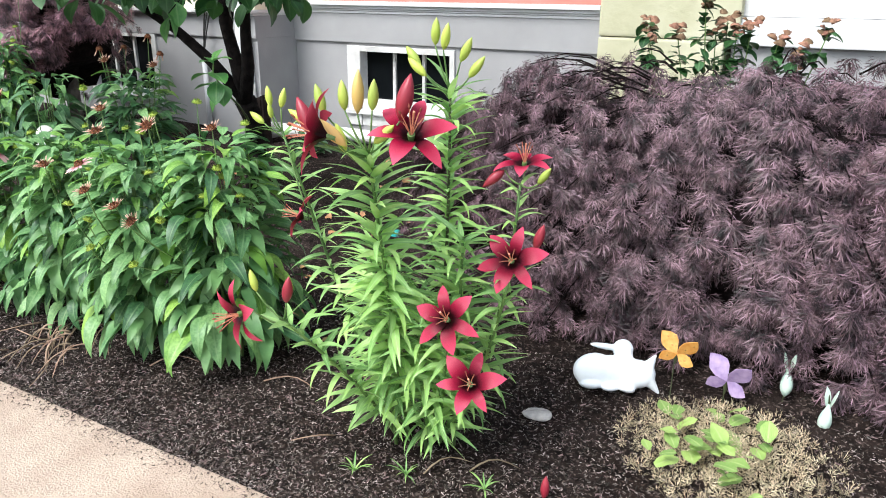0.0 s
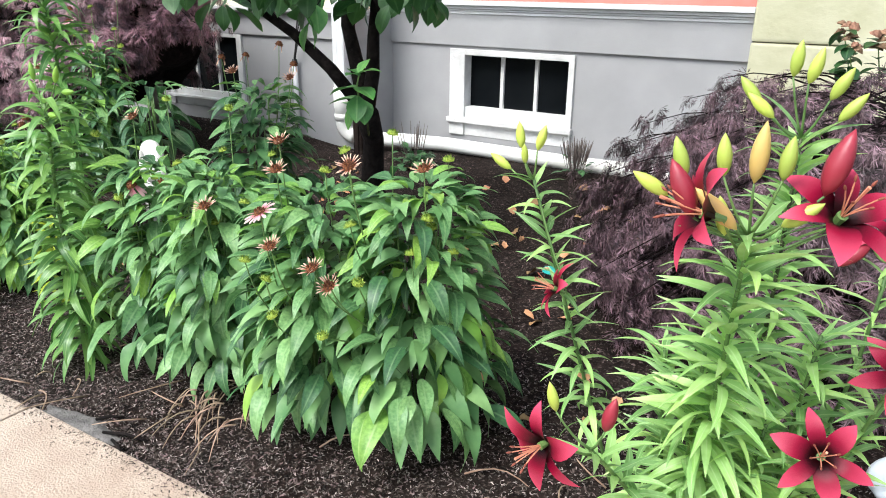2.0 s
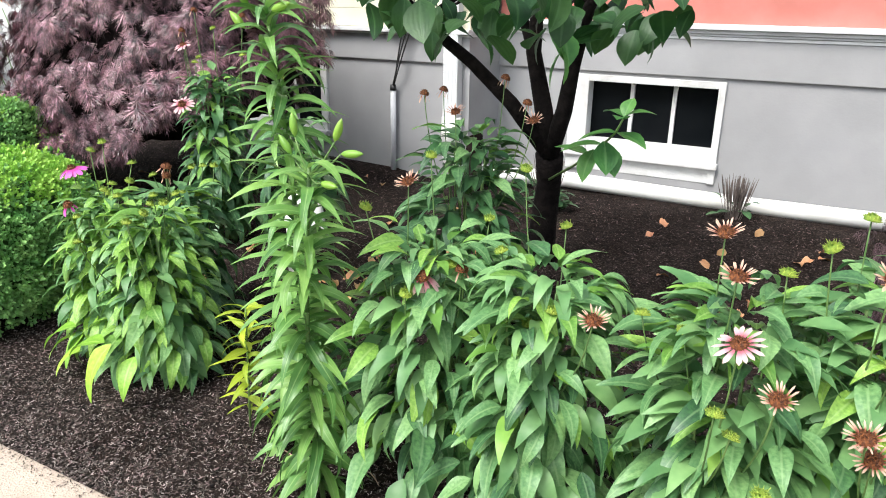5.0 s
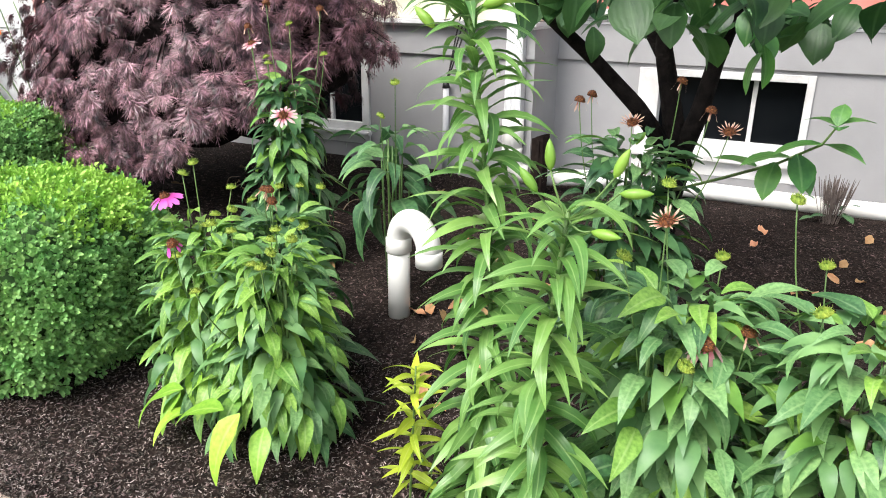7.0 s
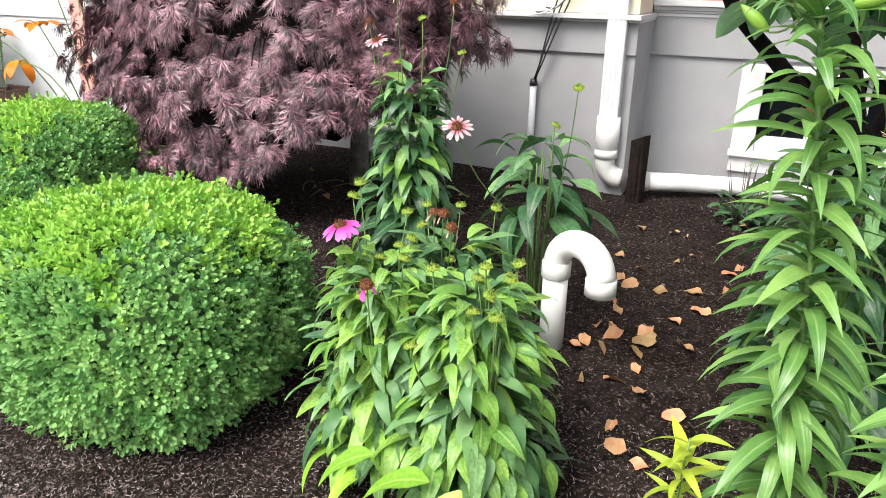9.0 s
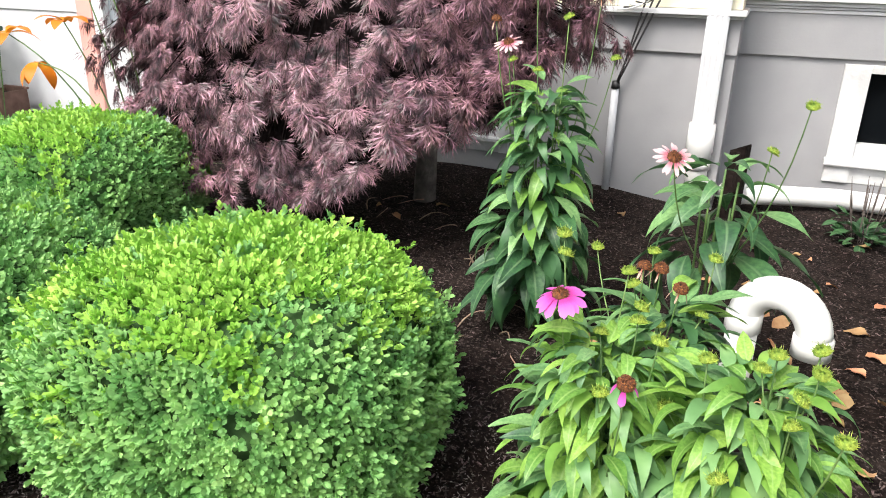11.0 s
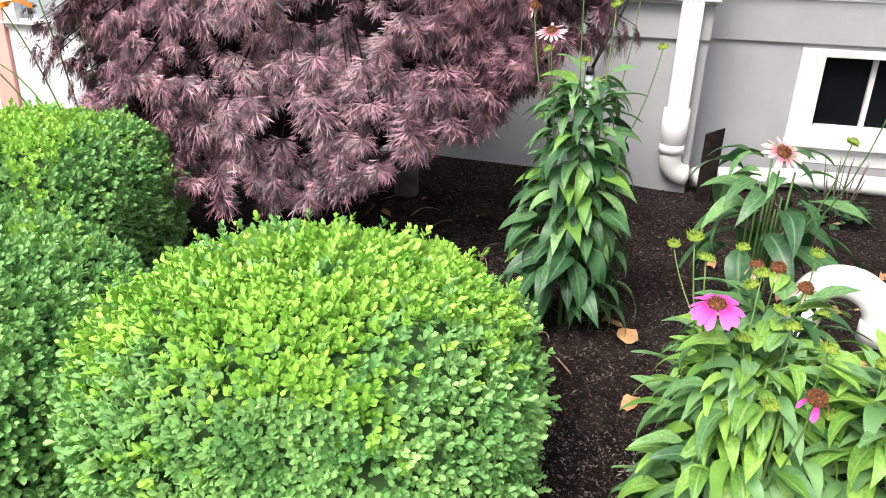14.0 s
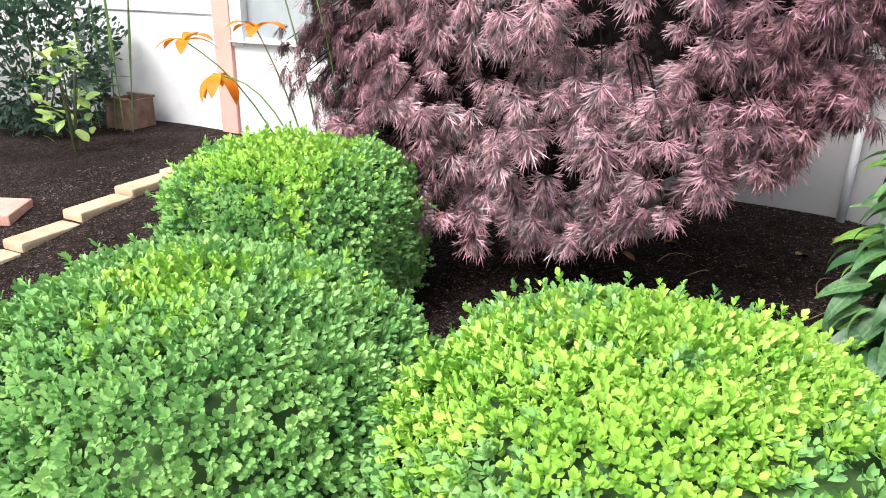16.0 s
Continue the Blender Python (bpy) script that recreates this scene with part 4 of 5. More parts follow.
lily_plant((-1.1, 1.63), (-1.13, 1.6, 0.62), 90, 10, (), (), (0, 0, 0), 0.05, (1.2, 0.9), STEM, NARROW, "leafy lily stem without flowers among blooming ones")
lily_plant((-0.96, 1.57), (-0.9, 1.52, 0.55), 90, 11, (), (), (0, 0, 0), 0.05, (1.2, 0.9), STEM, NARROW, "leafy lily stem without flowers among blooming ones")

lily_plant((-0.9, 1.64), (-0.84, 1.62, 0.72), 95, 12, (), (), (0, 0, 0), 0.1, (1.1, 0.9), STEM, NARROW, "leafy lily stem without flowers among blooming ones")

tall = thing("lily", -3.48, 1.74, gz(-3.48, 1.74), "tall lily not yet in bloom with broad arching leaves", "flower plant", "lilies in the bed")
leafy_stem(tall, (0, 0, 0), (-0.07, 0.02, 1.36), 230, BROAD, 21, (0.05, 0, 0), 0.008, STEM, 0.04, (1.1, 0.85), (-5, 38))
for p, d in (((-0.11, 0.0, 1.34), (-0.5, -0.3, 0.8)), ((-0.02, -0.01, 1.33), (0.9, 0, 0.3)), ((-0.14, 0.01, 1.28), (-0.7, 0, 0.6)), ((-0.05, 0.05, 1.37), (0.2, 0.1, 1))):
    lily_bud(tall, (-0.09, 0.02, 1.31), p, d, "young", 1.1)
second = thing("lily", -3.22, 1.52, gz(-3.22, 1.52), "shorter lily with green buds and broad arching leaves", "flower plant", "lilies in the bed")
leafy_stem(second, (0, 0, 0), (0.0, 0.0, 0.98), 150, BROAD, 22, (-0.03, 0, 0), 0.008, STEM, 0.04, (1.0, 0.85), (-5, 32))
for p, d in (((-0.04, 0.0, 1.05), (-0.1, 0, 1)), ((0.08, 0.0, 1.05), (0.4, 0, 1)), ((0.09, 0.01, 1.02), (0.95, 0.1, 0.1)), ((0.05, -0.02, 0.95), (0.9, -0.2, 0.0)), ((-0.07, 0.02, 1.0), (-0.6, 0, 0.7))):
    lily_bud(second, (0.0, 0.0, 0.96), p, d, "young", 0.95)
gold = thing("seedling", -3.66, 1.69, gz(-3.66, 1.69), "small yellow-green seedling with pointed leaves", "plant")
leafy_stem(gold, (0, 0, 0), (0.02, 0.0, 0.45), 40, GOLD, 23, (0.0, 0, 0), 0.004, STEM, 0.15, (1.0, 1.0), (-10, 35))

# ---- clipped box bushes ----
def superdome(dirs, hx, hy, top, power=3.2):
    e = power
    s = (np.abs(dirs[:, 0] / hx) ** e + np.abs(dirs[:, 1] / hy) ** e + np.abs(dirs[:, 2] / top) ** e) ** (-1 / e)
    return dirs * s[:, None]


LEAF6 = ([(0, 0, 0), (0.2, 0.36, 0.06), (0.27, 0.72, 0.1), (0, 1, 0.0), (-0.27, 0.72, 0.1), (-0.2, 0.36, 0.06)], [(0, 1, 2, 3), (0, 3, 4, 5)])


def lumps(d, seed, amount, freq):
    return np.array([noise.noise((v[0] * freq + seed, v[1] * freq, v[2] * freq)) for v in d]) * amount


def boxwood(x, y, hx, hy, h, seed, label, turn=0, power=3.0, n=14500, fresh_tips=1.1):
    g = np.random.default_rng(seed)
    z0 = gz(x, y)
    plant = thing("box_bush", x, y, z0, label, "bush", "clipped box bushes", turn=turn)
    d = g.normal(size=(n, 3))
    d[:, 2] = np.abs(d[:, 2]) * 1.05 - 0.6
    d /= np.linalg.norm(d, axis=1)[:, None]
    cz = h * 0.45
    p = superdome(d, hx, hy, h - cz, power)
    p *= (1 + lumps(d, seed, 0.07, 3.5) + lumps(d, seed + 9, 0.04, 8))[:, None]
    low = p[:, 2] < 0
    p[low, 2] *= cz / (h - cz) * 1.3
    p[:, 2] += cz
    p[:, :2] *= (1 - 0.05 * np.clip(1 - p[:, 2] / (h * 0.5), 0, 1))[:, None]
    keep = p[:, 2] > 0.012
    p, d = p[keep], d[keep]
    out = d + np.array([0, 0, 0.35])
    out /= np.linalg.norm(out, axis=1)[:, None]
    jut = np.where(g.random(len(p)) < 0.04, g.uniform(0.01, 0.05, len(p)), g.uniform(-0.02, 0.012, len(p)))
    p = p + out * jut[:, None]
    # Solid core added behind the leaves, so that gaps show painted shade.
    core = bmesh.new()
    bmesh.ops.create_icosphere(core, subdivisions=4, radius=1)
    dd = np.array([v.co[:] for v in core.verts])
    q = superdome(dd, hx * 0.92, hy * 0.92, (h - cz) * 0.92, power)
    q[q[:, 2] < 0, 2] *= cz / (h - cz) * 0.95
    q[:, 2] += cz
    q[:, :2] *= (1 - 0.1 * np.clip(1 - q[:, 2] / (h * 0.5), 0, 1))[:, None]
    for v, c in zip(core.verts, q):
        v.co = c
    part("shade_core", core, BOXSHADE, plant, smooth=True)
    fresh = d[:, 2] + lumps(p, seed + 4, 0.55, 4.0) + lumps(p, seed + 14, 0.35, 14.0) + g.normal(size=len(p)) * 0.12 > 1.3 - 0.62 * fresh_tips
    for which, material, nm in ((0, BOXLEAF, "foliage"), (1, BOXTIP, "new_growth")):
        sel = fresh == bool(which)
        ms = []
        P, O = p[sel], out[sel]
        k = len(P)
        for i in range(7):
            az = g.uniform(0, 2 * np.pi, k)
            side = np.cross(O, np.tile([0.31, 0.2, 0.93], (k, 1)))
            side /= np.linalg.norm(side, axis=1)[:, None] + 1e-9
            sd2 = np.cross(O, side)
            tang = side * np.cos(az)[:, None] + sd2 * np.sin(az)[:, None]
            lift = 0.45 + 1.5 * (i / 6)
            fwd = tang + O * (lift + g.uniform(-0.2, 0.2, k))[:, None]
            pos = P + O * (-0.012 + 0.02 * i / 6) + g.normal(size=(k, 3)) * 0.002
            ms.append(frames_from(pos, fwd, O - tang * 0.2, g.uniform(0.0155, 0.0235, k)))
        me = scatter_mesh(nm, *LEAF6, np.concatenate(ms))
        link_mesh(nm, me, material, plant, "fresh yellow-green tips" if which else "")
    bm = bmesh.new()
    tr = tube([(0, 0, -0.05), (0.01, 0, 0.2)], [0.03, 0.025], 8)
    part("trunk", tr, GREYBARK, plant)
    return plant


boxwood(-5.43, 1.875, 0.51, 0.445, 0.66, 3, "clipped rounded box bush with fresh yellow-green tips", 4, 3.1)
boxwood(-6.44, 1.72, 0.53, 0.5, 0.66, 5, "clipped box bush with dense small green leaves", 0, 2.7, fresh_tips=0.4)
boxwood(-6.86, 2.67, 0.41, 0.4, 0.63, 8, "clipped box bush under the edge of a red maple", 0, 3.2, 9500)

# ---- cut-leaf maples ----
def maple_leaf():
    """A finely cut palmate leaf: five narrow lobes with side teeth."""
    vs, fs = [], []

    def blade(x, y, a, ln, w, z0, z1):
        c, s = math.sin(radians(a)), math.cos(radians(a))
        o = len(vs)
        vs.extend([(x, y, z0), (x + c * ln * 0.45 + s * w, y + s * ln * 0.45 - c * w, z0 * 0.6 + z1 * 0.4), (x + c * ln, y + s * ln, z1), (x + c * ln * 0.45 - s * w, y + s * ln * 0.45 + c * w, z0 * 0.6 + z1 * 0.4)])
        fs.append((o, o + 1, o + 2, o + 3))

    for a, ln in ((-72, 0.62), (-36, 0.88), (0, 1.0), (36, 0.88), (72, 0.62)):
        c, s = math.sin(radians(a)), math.cos(radians(a))
        blade(c * 0.04, s * 0.04, a, ln, 0.03, 0.0, -0.32 * ln * ln)
        for t, side in ((0.42, -1), (0.58, 1)):
            q = ln * t
            blade(c * q, s * q, a + 28 * side, ln * 0.34, 0.022, -0.32 * q * q, -0.32 * q * q - 0.09)
    return vs, fs


MLEAF = maple_leaf()


def maple(x, y, label, hx, hy, top, bottom, trunk, limbs, seed, clusters, material, lumpy=0.16, per=14, leaf=(0.048, 0.085), back=0.15, shoulder=0.55, loose=0.004, bands=0.05):
    """A weeping maple: trunk, limbs and a dome of hanging leaf fans; bottom(x, y) is the height of the skirt's hem."""
    g = np.random.default_rng(seed)
    z0 = gz(*trunk)
    plant = thing("weeping_maple", trunk[0], trunk[1], z0, label, "tree", "weeping red maples")
    ox, oy = x - trunk[0], y - trunk[1]
    tp = [(0, 0, -0.05), (0.02, 0.01, top * 0.25), (-0.03, 0.02, top * 0.45), (0.0, 0.0, top * 0.62)]
    part("trunk", tube(tp, [0.065, 0.05, 0.045, 0.035], 10), GREYBARK, plant, smooth=True)
    for i in range(limbs):
        a = 6.283 * i / limbs + g.uniform(-0.3, 0.3)
        e = (ox + math.cos(a) * hx * 0.75, oy + math.sin(a) * hy * 0.7, top * g.uniform(0.35, 0.55))
        part("limb", tube(curve_pts(tp[2], e, (0, 0, top * 0.14), 7), [0.03 - 0.0032 * k for k in range(8)], 7), GREYBARK, plant, smooth=True)
    ms = []
    a = g.uniform(0, 2 * np.pi, clusters)
    front = g.random(clusters) < 0.72
    a = np.where(front & (np.sin(a) > back), -a, a)
    zf = g.random(clusters)
    # profile: flat dome above, steep skirt below
    el = np.arcsin(np.clip(zf, 0, 1)) 
    layer = np.floor(g.random(clusters) * 3)
    shrink = 1 - 0.07 * layer + 0.05 * np.sin(a * 5 + zf * 9)
    r = np.cos(el) ** shoulder
    px, py = ox + hx * r * np.cos(a) * shrink, oy + hy * r * np.sin(a) * shrink
    hem = np.array([bottom(u + trunk[0], v + trunk[1]) for u, v in zip(px, py)]) - z0
    tiers = bands * np.sin(zf * 22 + 2.5 * np.sin(a * 3))
    pz = hem + (top - z0 - hem) * np.sin(el) ** 0.9 * shrink
    px, py = px + np.cos(a) * tiers, py + np.sin(a) * tiers
    px += g.normal(size=clusters) * 0.03
    py += g.normal(size=clusters) * 0.03
    lump = lumps(np.stack([px, py, pz], 1), seed, lumpy, 3.5)
    pz += lump
    px, py = px + np.cos(a) * lump * 0.6, py + np.sin(a) * lump * 0.6
    P = np.stack([px, py, np.maximum(pz, hem + 0.02)], 1)
    O = np.stack([np.cos(a) * r, np.sin(a) * r, 0.35 * np.sin(el)], 1)
    O /= np.linalg.norm(O, axis=1)[:, None]
    size = g.uniform(0.75, 1.25, clusters)
    for i in range(per):
        ring = g.uniform(0, 2 * np.pi, clusters)
        tang = np.cross(O, np.tile([0.0, 0.0, 1.0], (clusters, 1)))
        tang /= np.linalg.norm(tang, axis=1)[:, None] + 1e-9
        lift = np.cross(tang, O)
        ray_ = tang * np.cos(ring)[:, None] + lift * np.sin(ring)[:, None]
        fwd = ray_ * g.uniform(0.25, 0.85, clusters)[:, None] + O * g.uniform(0.25, 0.75, clusters)[:, None] + np.stack([np.zeros(clusters), np.zeros(clusters), -g.uniform(0.7, 1.5, clusters)], 1)
        fwd /= np.linalg.norm(fwd, axis=1)[:, None]
        reach = g.uniform(0.0, 0.03, clusters)[:, None] * size[:, None]
        pos = P + fwd * reach + g.normal(size=(clusters, 3)) * loose
        ms.append(frames_from(pos, fwd, O + np.array([0, 0, 0.7]), g.uniform(*leaf, clusters) * size))
    me = scatter_mesh("crown", *MLEAF, np.concatenate(ms))
    link_mesh("crown", me, material, plant)
    # Solid core, added as dark fill for the shade inside the crown.
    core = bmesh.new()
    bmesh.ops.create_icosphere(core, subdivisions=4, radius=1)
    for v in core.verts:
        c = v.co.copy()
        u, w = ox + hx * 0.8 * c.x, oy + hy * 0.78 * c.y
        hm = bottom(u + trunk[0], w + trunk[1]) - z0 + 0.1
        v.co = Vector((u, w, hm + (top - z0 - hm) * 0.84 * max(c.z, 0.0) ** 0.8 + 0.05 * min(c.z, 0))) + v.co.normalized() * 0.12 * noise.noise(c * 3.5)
    part("crown_shade_core", core, SHADE, plant)
    # Twigs take the same near-black as the core.
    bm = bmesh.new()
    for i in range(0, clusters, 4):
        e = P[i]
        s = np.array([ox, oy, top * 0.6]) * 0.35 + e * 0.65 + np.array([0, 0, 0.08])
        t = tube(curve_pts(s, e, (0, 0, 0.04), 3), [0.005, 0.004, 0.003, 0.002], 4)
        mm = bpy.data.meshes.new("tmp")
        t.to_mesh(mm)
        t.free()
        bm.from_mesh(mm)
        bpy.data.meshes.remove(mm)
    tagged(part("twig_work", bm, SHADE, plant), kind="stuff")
    return plant


maple(-6.12, 3.62, "weeping cut-leaf red maple with hanging purple foliage", 1.22, 0.8, 1.85, lambda u, v: 0.43 + 0.34 * smooth((u + 6.1) / 0.8) + 0.26 * smooth((u + 5.35) / 0.4) + 0.3 * smooth((-6.7 - u) / 0.5), (-5.84, 3.93), 7, 4, 1900, MAPLELEAF, per=11, leaf=(0.058, 0.095))
maple(-0.36, 3.26, "low mounded weeping maple with dull purple foliage", 1.52, 0.89, 1.08, lambda u, v: 0.12, (-0.2, 3.35), 7, 6, 2300, MAPLELEAF_DARK, lumpy=0.08, per=13, leaf=(0.042, 0.075), shoulder=0.5, loose=0.012, bands=0.02)

# ---- broad-leaved tree ----
tree = thing("small_tree", -3.36, 3.5, gz(-3.36, 3.5), "small tree with dark forked trunk and broad green leaves", "tree")
OV = [with_mat(blade_mesh("tree_blade", 0.13, w, d, 0.2, 0.42, 6, 1.2, 0.15, 0.03), TREELEAF) for w, d in ((0.088, 35), (0.08, 55), (0.094, 20))]
OVS = [with_mat(blade_mesh("shoot_blade", 0.135, w, d, 0.2, 0.42, 6, 1.2, 0.15, 0.02), SHOOTLEAF) for w, d in ((0.092, 30), (0.084, 45), (0.098, 15))]
fork = (0.07, -0.13, 0.58)
part("trunk", tube([(0.0, 0, -0.06), (0.02, -0.02, 0.2), (0.04, -0.03, 0.42), fork], [0.085, 0.066, 0.06, 0.068], 12), BARK, tree, smooth=True)
BOUGHS = [([fork, (-0.1, -0.22, 0.82), (-0.26, -0.32, 1.0), (-0.42, -0.5, 1.18), (-0.5, -0.9, 1.42)], 0.04), ([fork, (0.03, -0.14, 0.8), (-0.03, -0.15, 1.05), (-0.02, -0.15, 1.3), (0.05, -0.1, 1.7)], 0.05),
         ([fork, (0.14, -0.16, 0.8), (0.18, -0.2, 1.0), (0.25, -0.25, 1.25), (0.45, -0.3, 1.6)], 0.045), ([(-0.02, -0.14, 1.0), (-0.2, 0.1, 1.2), (-0.4, 0.15, 1.5)], 0.028)]
for pts, r in BOUGHS:
    part("limb", tube(pts, [r * (1 - 0.14 * k) for k in range(len(pts))], 9), BARK, tree, smooth=True)
rr = random.Random(41)
nleaf = 0
while nleaf < 290:
    u, v, w = rr.uniform(-0.6, 0.9), rr.uniform(-1.6, 0.5), rr.uniform(1.15, 1.8)
    if ((u - 0.14) / 0.72) ** 2 + ((v + 0.55) / 1.0) ** 2 + ((w - 1.6) / 0.6) ** 2 > 1 or (w > 1.45 and rr.random() < 0.5):
        continue
    link_mesh("leaf", OV[rr.randrange(3)], None, tree, m=aim((u, v, w), rr.uniform(0, 360), rr.uniform(-75, 0), rr.uniform(0.8, 1.25), rr.uniform(-30, 30)))
    nleaf += 1
for i in range(26):
    s = Vector(BOUGHS[i % 3][0][3])
    e = Vector((rr.uniform(-0.45, 0.7), rr.uniform(-1.3, 0.3), rr.uniform(1.3, 1.9)))
    part("twig", tube(curve_pts(s, e, (0, 0, 0.1), 4), [0.008, 0.006, 0.005, 0.004, 0.002], 5), BARK, tree)
# leafy side shoot
part("shoot", tube([(0.06, -0.1, 0.45), (0.28, -0.4, 0.6), (0.47, -0.7, 0.74), (0.58, -0.86, 0.84), (0.61, -0.88, 0.9)], [0.007, 0.006, 0.005, 0.004, 0.003], 6), STEM, tree, smooth=True)
for p, az, pt, s in (((0.61, -0.88, 0.9), 15, 25, 0.8), ((0.61, -0.88, 0.9), 150, 20, 0.8), ((0.61, -0.88, 0.9), 80, 60, 0.65), ((0.61, -0.88, 0.89), 270, 25, 0.7), ((0.58, -0.86, 0.84), 190, -5, 1.05), ((0.58, -0.86, 0.84), -20, -5, 1.0),
                     ((0.5, -0.74, 0.77), 200, 0, 1.15), ((0.5, -0.74, 0.77), -40, -40, 1.05), ((0.46, -0.7, 0.74), 250, -45, 1.0), ((0.52, -0.78, 0.79), 300, -55, 0.95), ((0.4, -0.6, 0.7), 170, 10, 1.1)):
    link_mesh("leaf", OVS[rr.randrange(3)], None, tree, m=aim(p, az, pt, s))
part("hanging_twig", tube([(0.22, -0.3, 1.3), (0.32, -0.7, 1.25), (0.38, -0.92, 1.12)], [0.005, 0.004, 0.003], 5), BARK, tree)
for p, az, pt in (((0.36, -0.85, 1.17), -40, -60), ((0.38, -0.92, 1.12), 30, -70), ((0.38, -0.92, 1.1), 200, -65), ((0.33, -0.75, 1.22), 260, -50)):
    link_mesh("leaf", OVS[rr.randrange(3)], None, tree, m=aim(p, az, pt, 0.95))

# ---- rose behind the low maple ----
rose = thing("rose_bush", -0.75, 4.2, gz(-0.75, 4.2), "rose bush with faded brown blooms", "bush")
RL = [with_mat(blade_mesh("rose_blade", 0.06, 0.036, 30, 0.25, 0.45, 5, 1.2, 0.15), m_) for m_ in (TREELEAF, CONELEAF_DARK)]
RB = to_me("rose_head", dome(0.03, 0.025, 9, 4, 0.3), mat("withered_rose", (0.14, 0.07, 0.04), (0.3, 0.17, 0.1), 40, 0.8, 0.4, 90, 0.4))
for i in range(12):
    e = Vector((rr.uniform(-0.4, 0.75), rr.uniform(-0.15, 0.15), rr.uniform(0.85, 1.18)))
    part("cane", tube(curve_pts((e.x * 0.3, e.y * 0.3, -0.05), e, (0.04, 0, 0), 6), [0.006 - 0.0005 * k for k in range(7)], 5), STEM, rose)
    for k in range(24):
        f = rr.uniform(0.7, 1.02)
        link_mesh("leaf", RL[rr.randrange(2)], None, rose, m=aim((e.x * (0.3 + 0.7 * f), e.y * f, e.z * f), rr.uniform(0, 360), rr.uniform(-40, 30), rr.uniform(1.1, 1.8)))
    for k in range(7):
        link_mesh("faded_bloom", RB, None, rose, m=aim(e + Vector((rr.uniform(-0.04, 0.04), rr.uniform(-0.03, 0.03), rr.uniform(-0.02, 0.05))), rr.uniform(0, 360), rr.uniform(-30, 30), rr.uniform(0.45, 0.95)))

# ---- small plants along the wall ----
def rosette(name, x, y, n, size, pool, label, spikes, spike_mat, h, seed):
    q = random.Random(seed)
    ob = thing(name, x, y, gz(x, y), label, "plant")
    for i in range(n):
        az = q.uniform(0, 360)
        rad = q.uniform(0.0, size * 0.5)
        link_mesh("leaf", pool[q.randrange(len(pool))], None, ob, m=aim((rad * math.cos(radians(az)), rad * math.sin(radians(az)), q.uniform(0.01, 0.12)), az, q.uniform(-10, 55), q.uniform(0.6, 1.1), q.uniform(-20, 20)))
    for i in range(spikes):
        az, ln = q.uniform(0, 6.28), q.uniform(0.7, 1.0) * h
        e = (math.cos(az) * size * 0.5 * q.random(), math.sin(az) * size * 0.5 * q.random(), ln)
        part("flower_spike", tube(curve_pts((e[0] * 0.4, e[1] * 0.4, 0), e, (0, 0, 0), 5), [0.001, 0.001, 0.0012, 0.003, 0.0028, 0.001], 5), spike_mat, ob)
    return ob


WALLPOOL = [with_mat(blade_mesh("wall_blade", 0.09, 0.05, 40, 0.2, 0.5, 5, 1.2, 0.2), CONELEAF_DARK)]
GREYSPIKE = mat("dry_lavender", (0.09, 0.07, 0.06), (0.2, 0.16, 0.14), 30, 0.9)
rosette("lavender", -3.68, 4.42, 60, 0.3, WALLPOOL, "dark green low plant with dry flower spikes by the wall", 14, GREYSPIKE, 0.36, 51)
rosette("lavender", -2.6, 4.84, 12, 0.24, WALLPOOL, "dry greyish lavender tuft against the foundation", 90, GREYSPIKE, 0.28, 52)

# ---- corner under the low maple ----
blossom = thing("ground_cover", -0.14, 2.02, gz(-0.14, 2.02), "low ground cover bleached pale with a few green leaves", "plant")
g = np.random.default_rng(77)
n = 1300
a, q = g.uniform(0, 6.283, n), 0.3 * g.random(n) ** 0.7
pos = np.stack([q * np.cos(a) * 1.1, q * np.sin(a), g.uniform(0.005, 0.09, n) * (1 - 0.6 * (q / 0.26) ** 2)], 1)
up_bias = g.normal(size=(n, 3)) * 0.6 + np.array([0, 0, 0.9])
link_mesh("pale_leaves", scatter_mesh("pale_leaves", *MLEAF, frames_from(pos, up_bias, g.normal(size=(n, 3)), g.uniform(0.02, 0.045, n))), FOAM, blossom, "bleached straw-coloured leaves")
GREENP = [with_mat(blade_mesh("green_blade", 0.08, 0.055, 30, 0.15, 0.5, 5, 1.2, 0.3, 0.06), leaf_mat("pale_green_leaf", (0.26, 0.42, 0.1), (0.42, 0.56, 0.18), (0.5, 0.6, 0.25), 0.25, 0.5))]
for i in range(34):
    link_mesh("leaf", GREENP[0], None, blossom, m=aim((rr.uniform(-0.2, 0.1), rr.uniform(-0.25, 0.1), rr.uniform(0.05, 0.13)), rr.uniform(0, 360), rr.uniform(0, 50), rr.uniform(0.5, 1.05)))

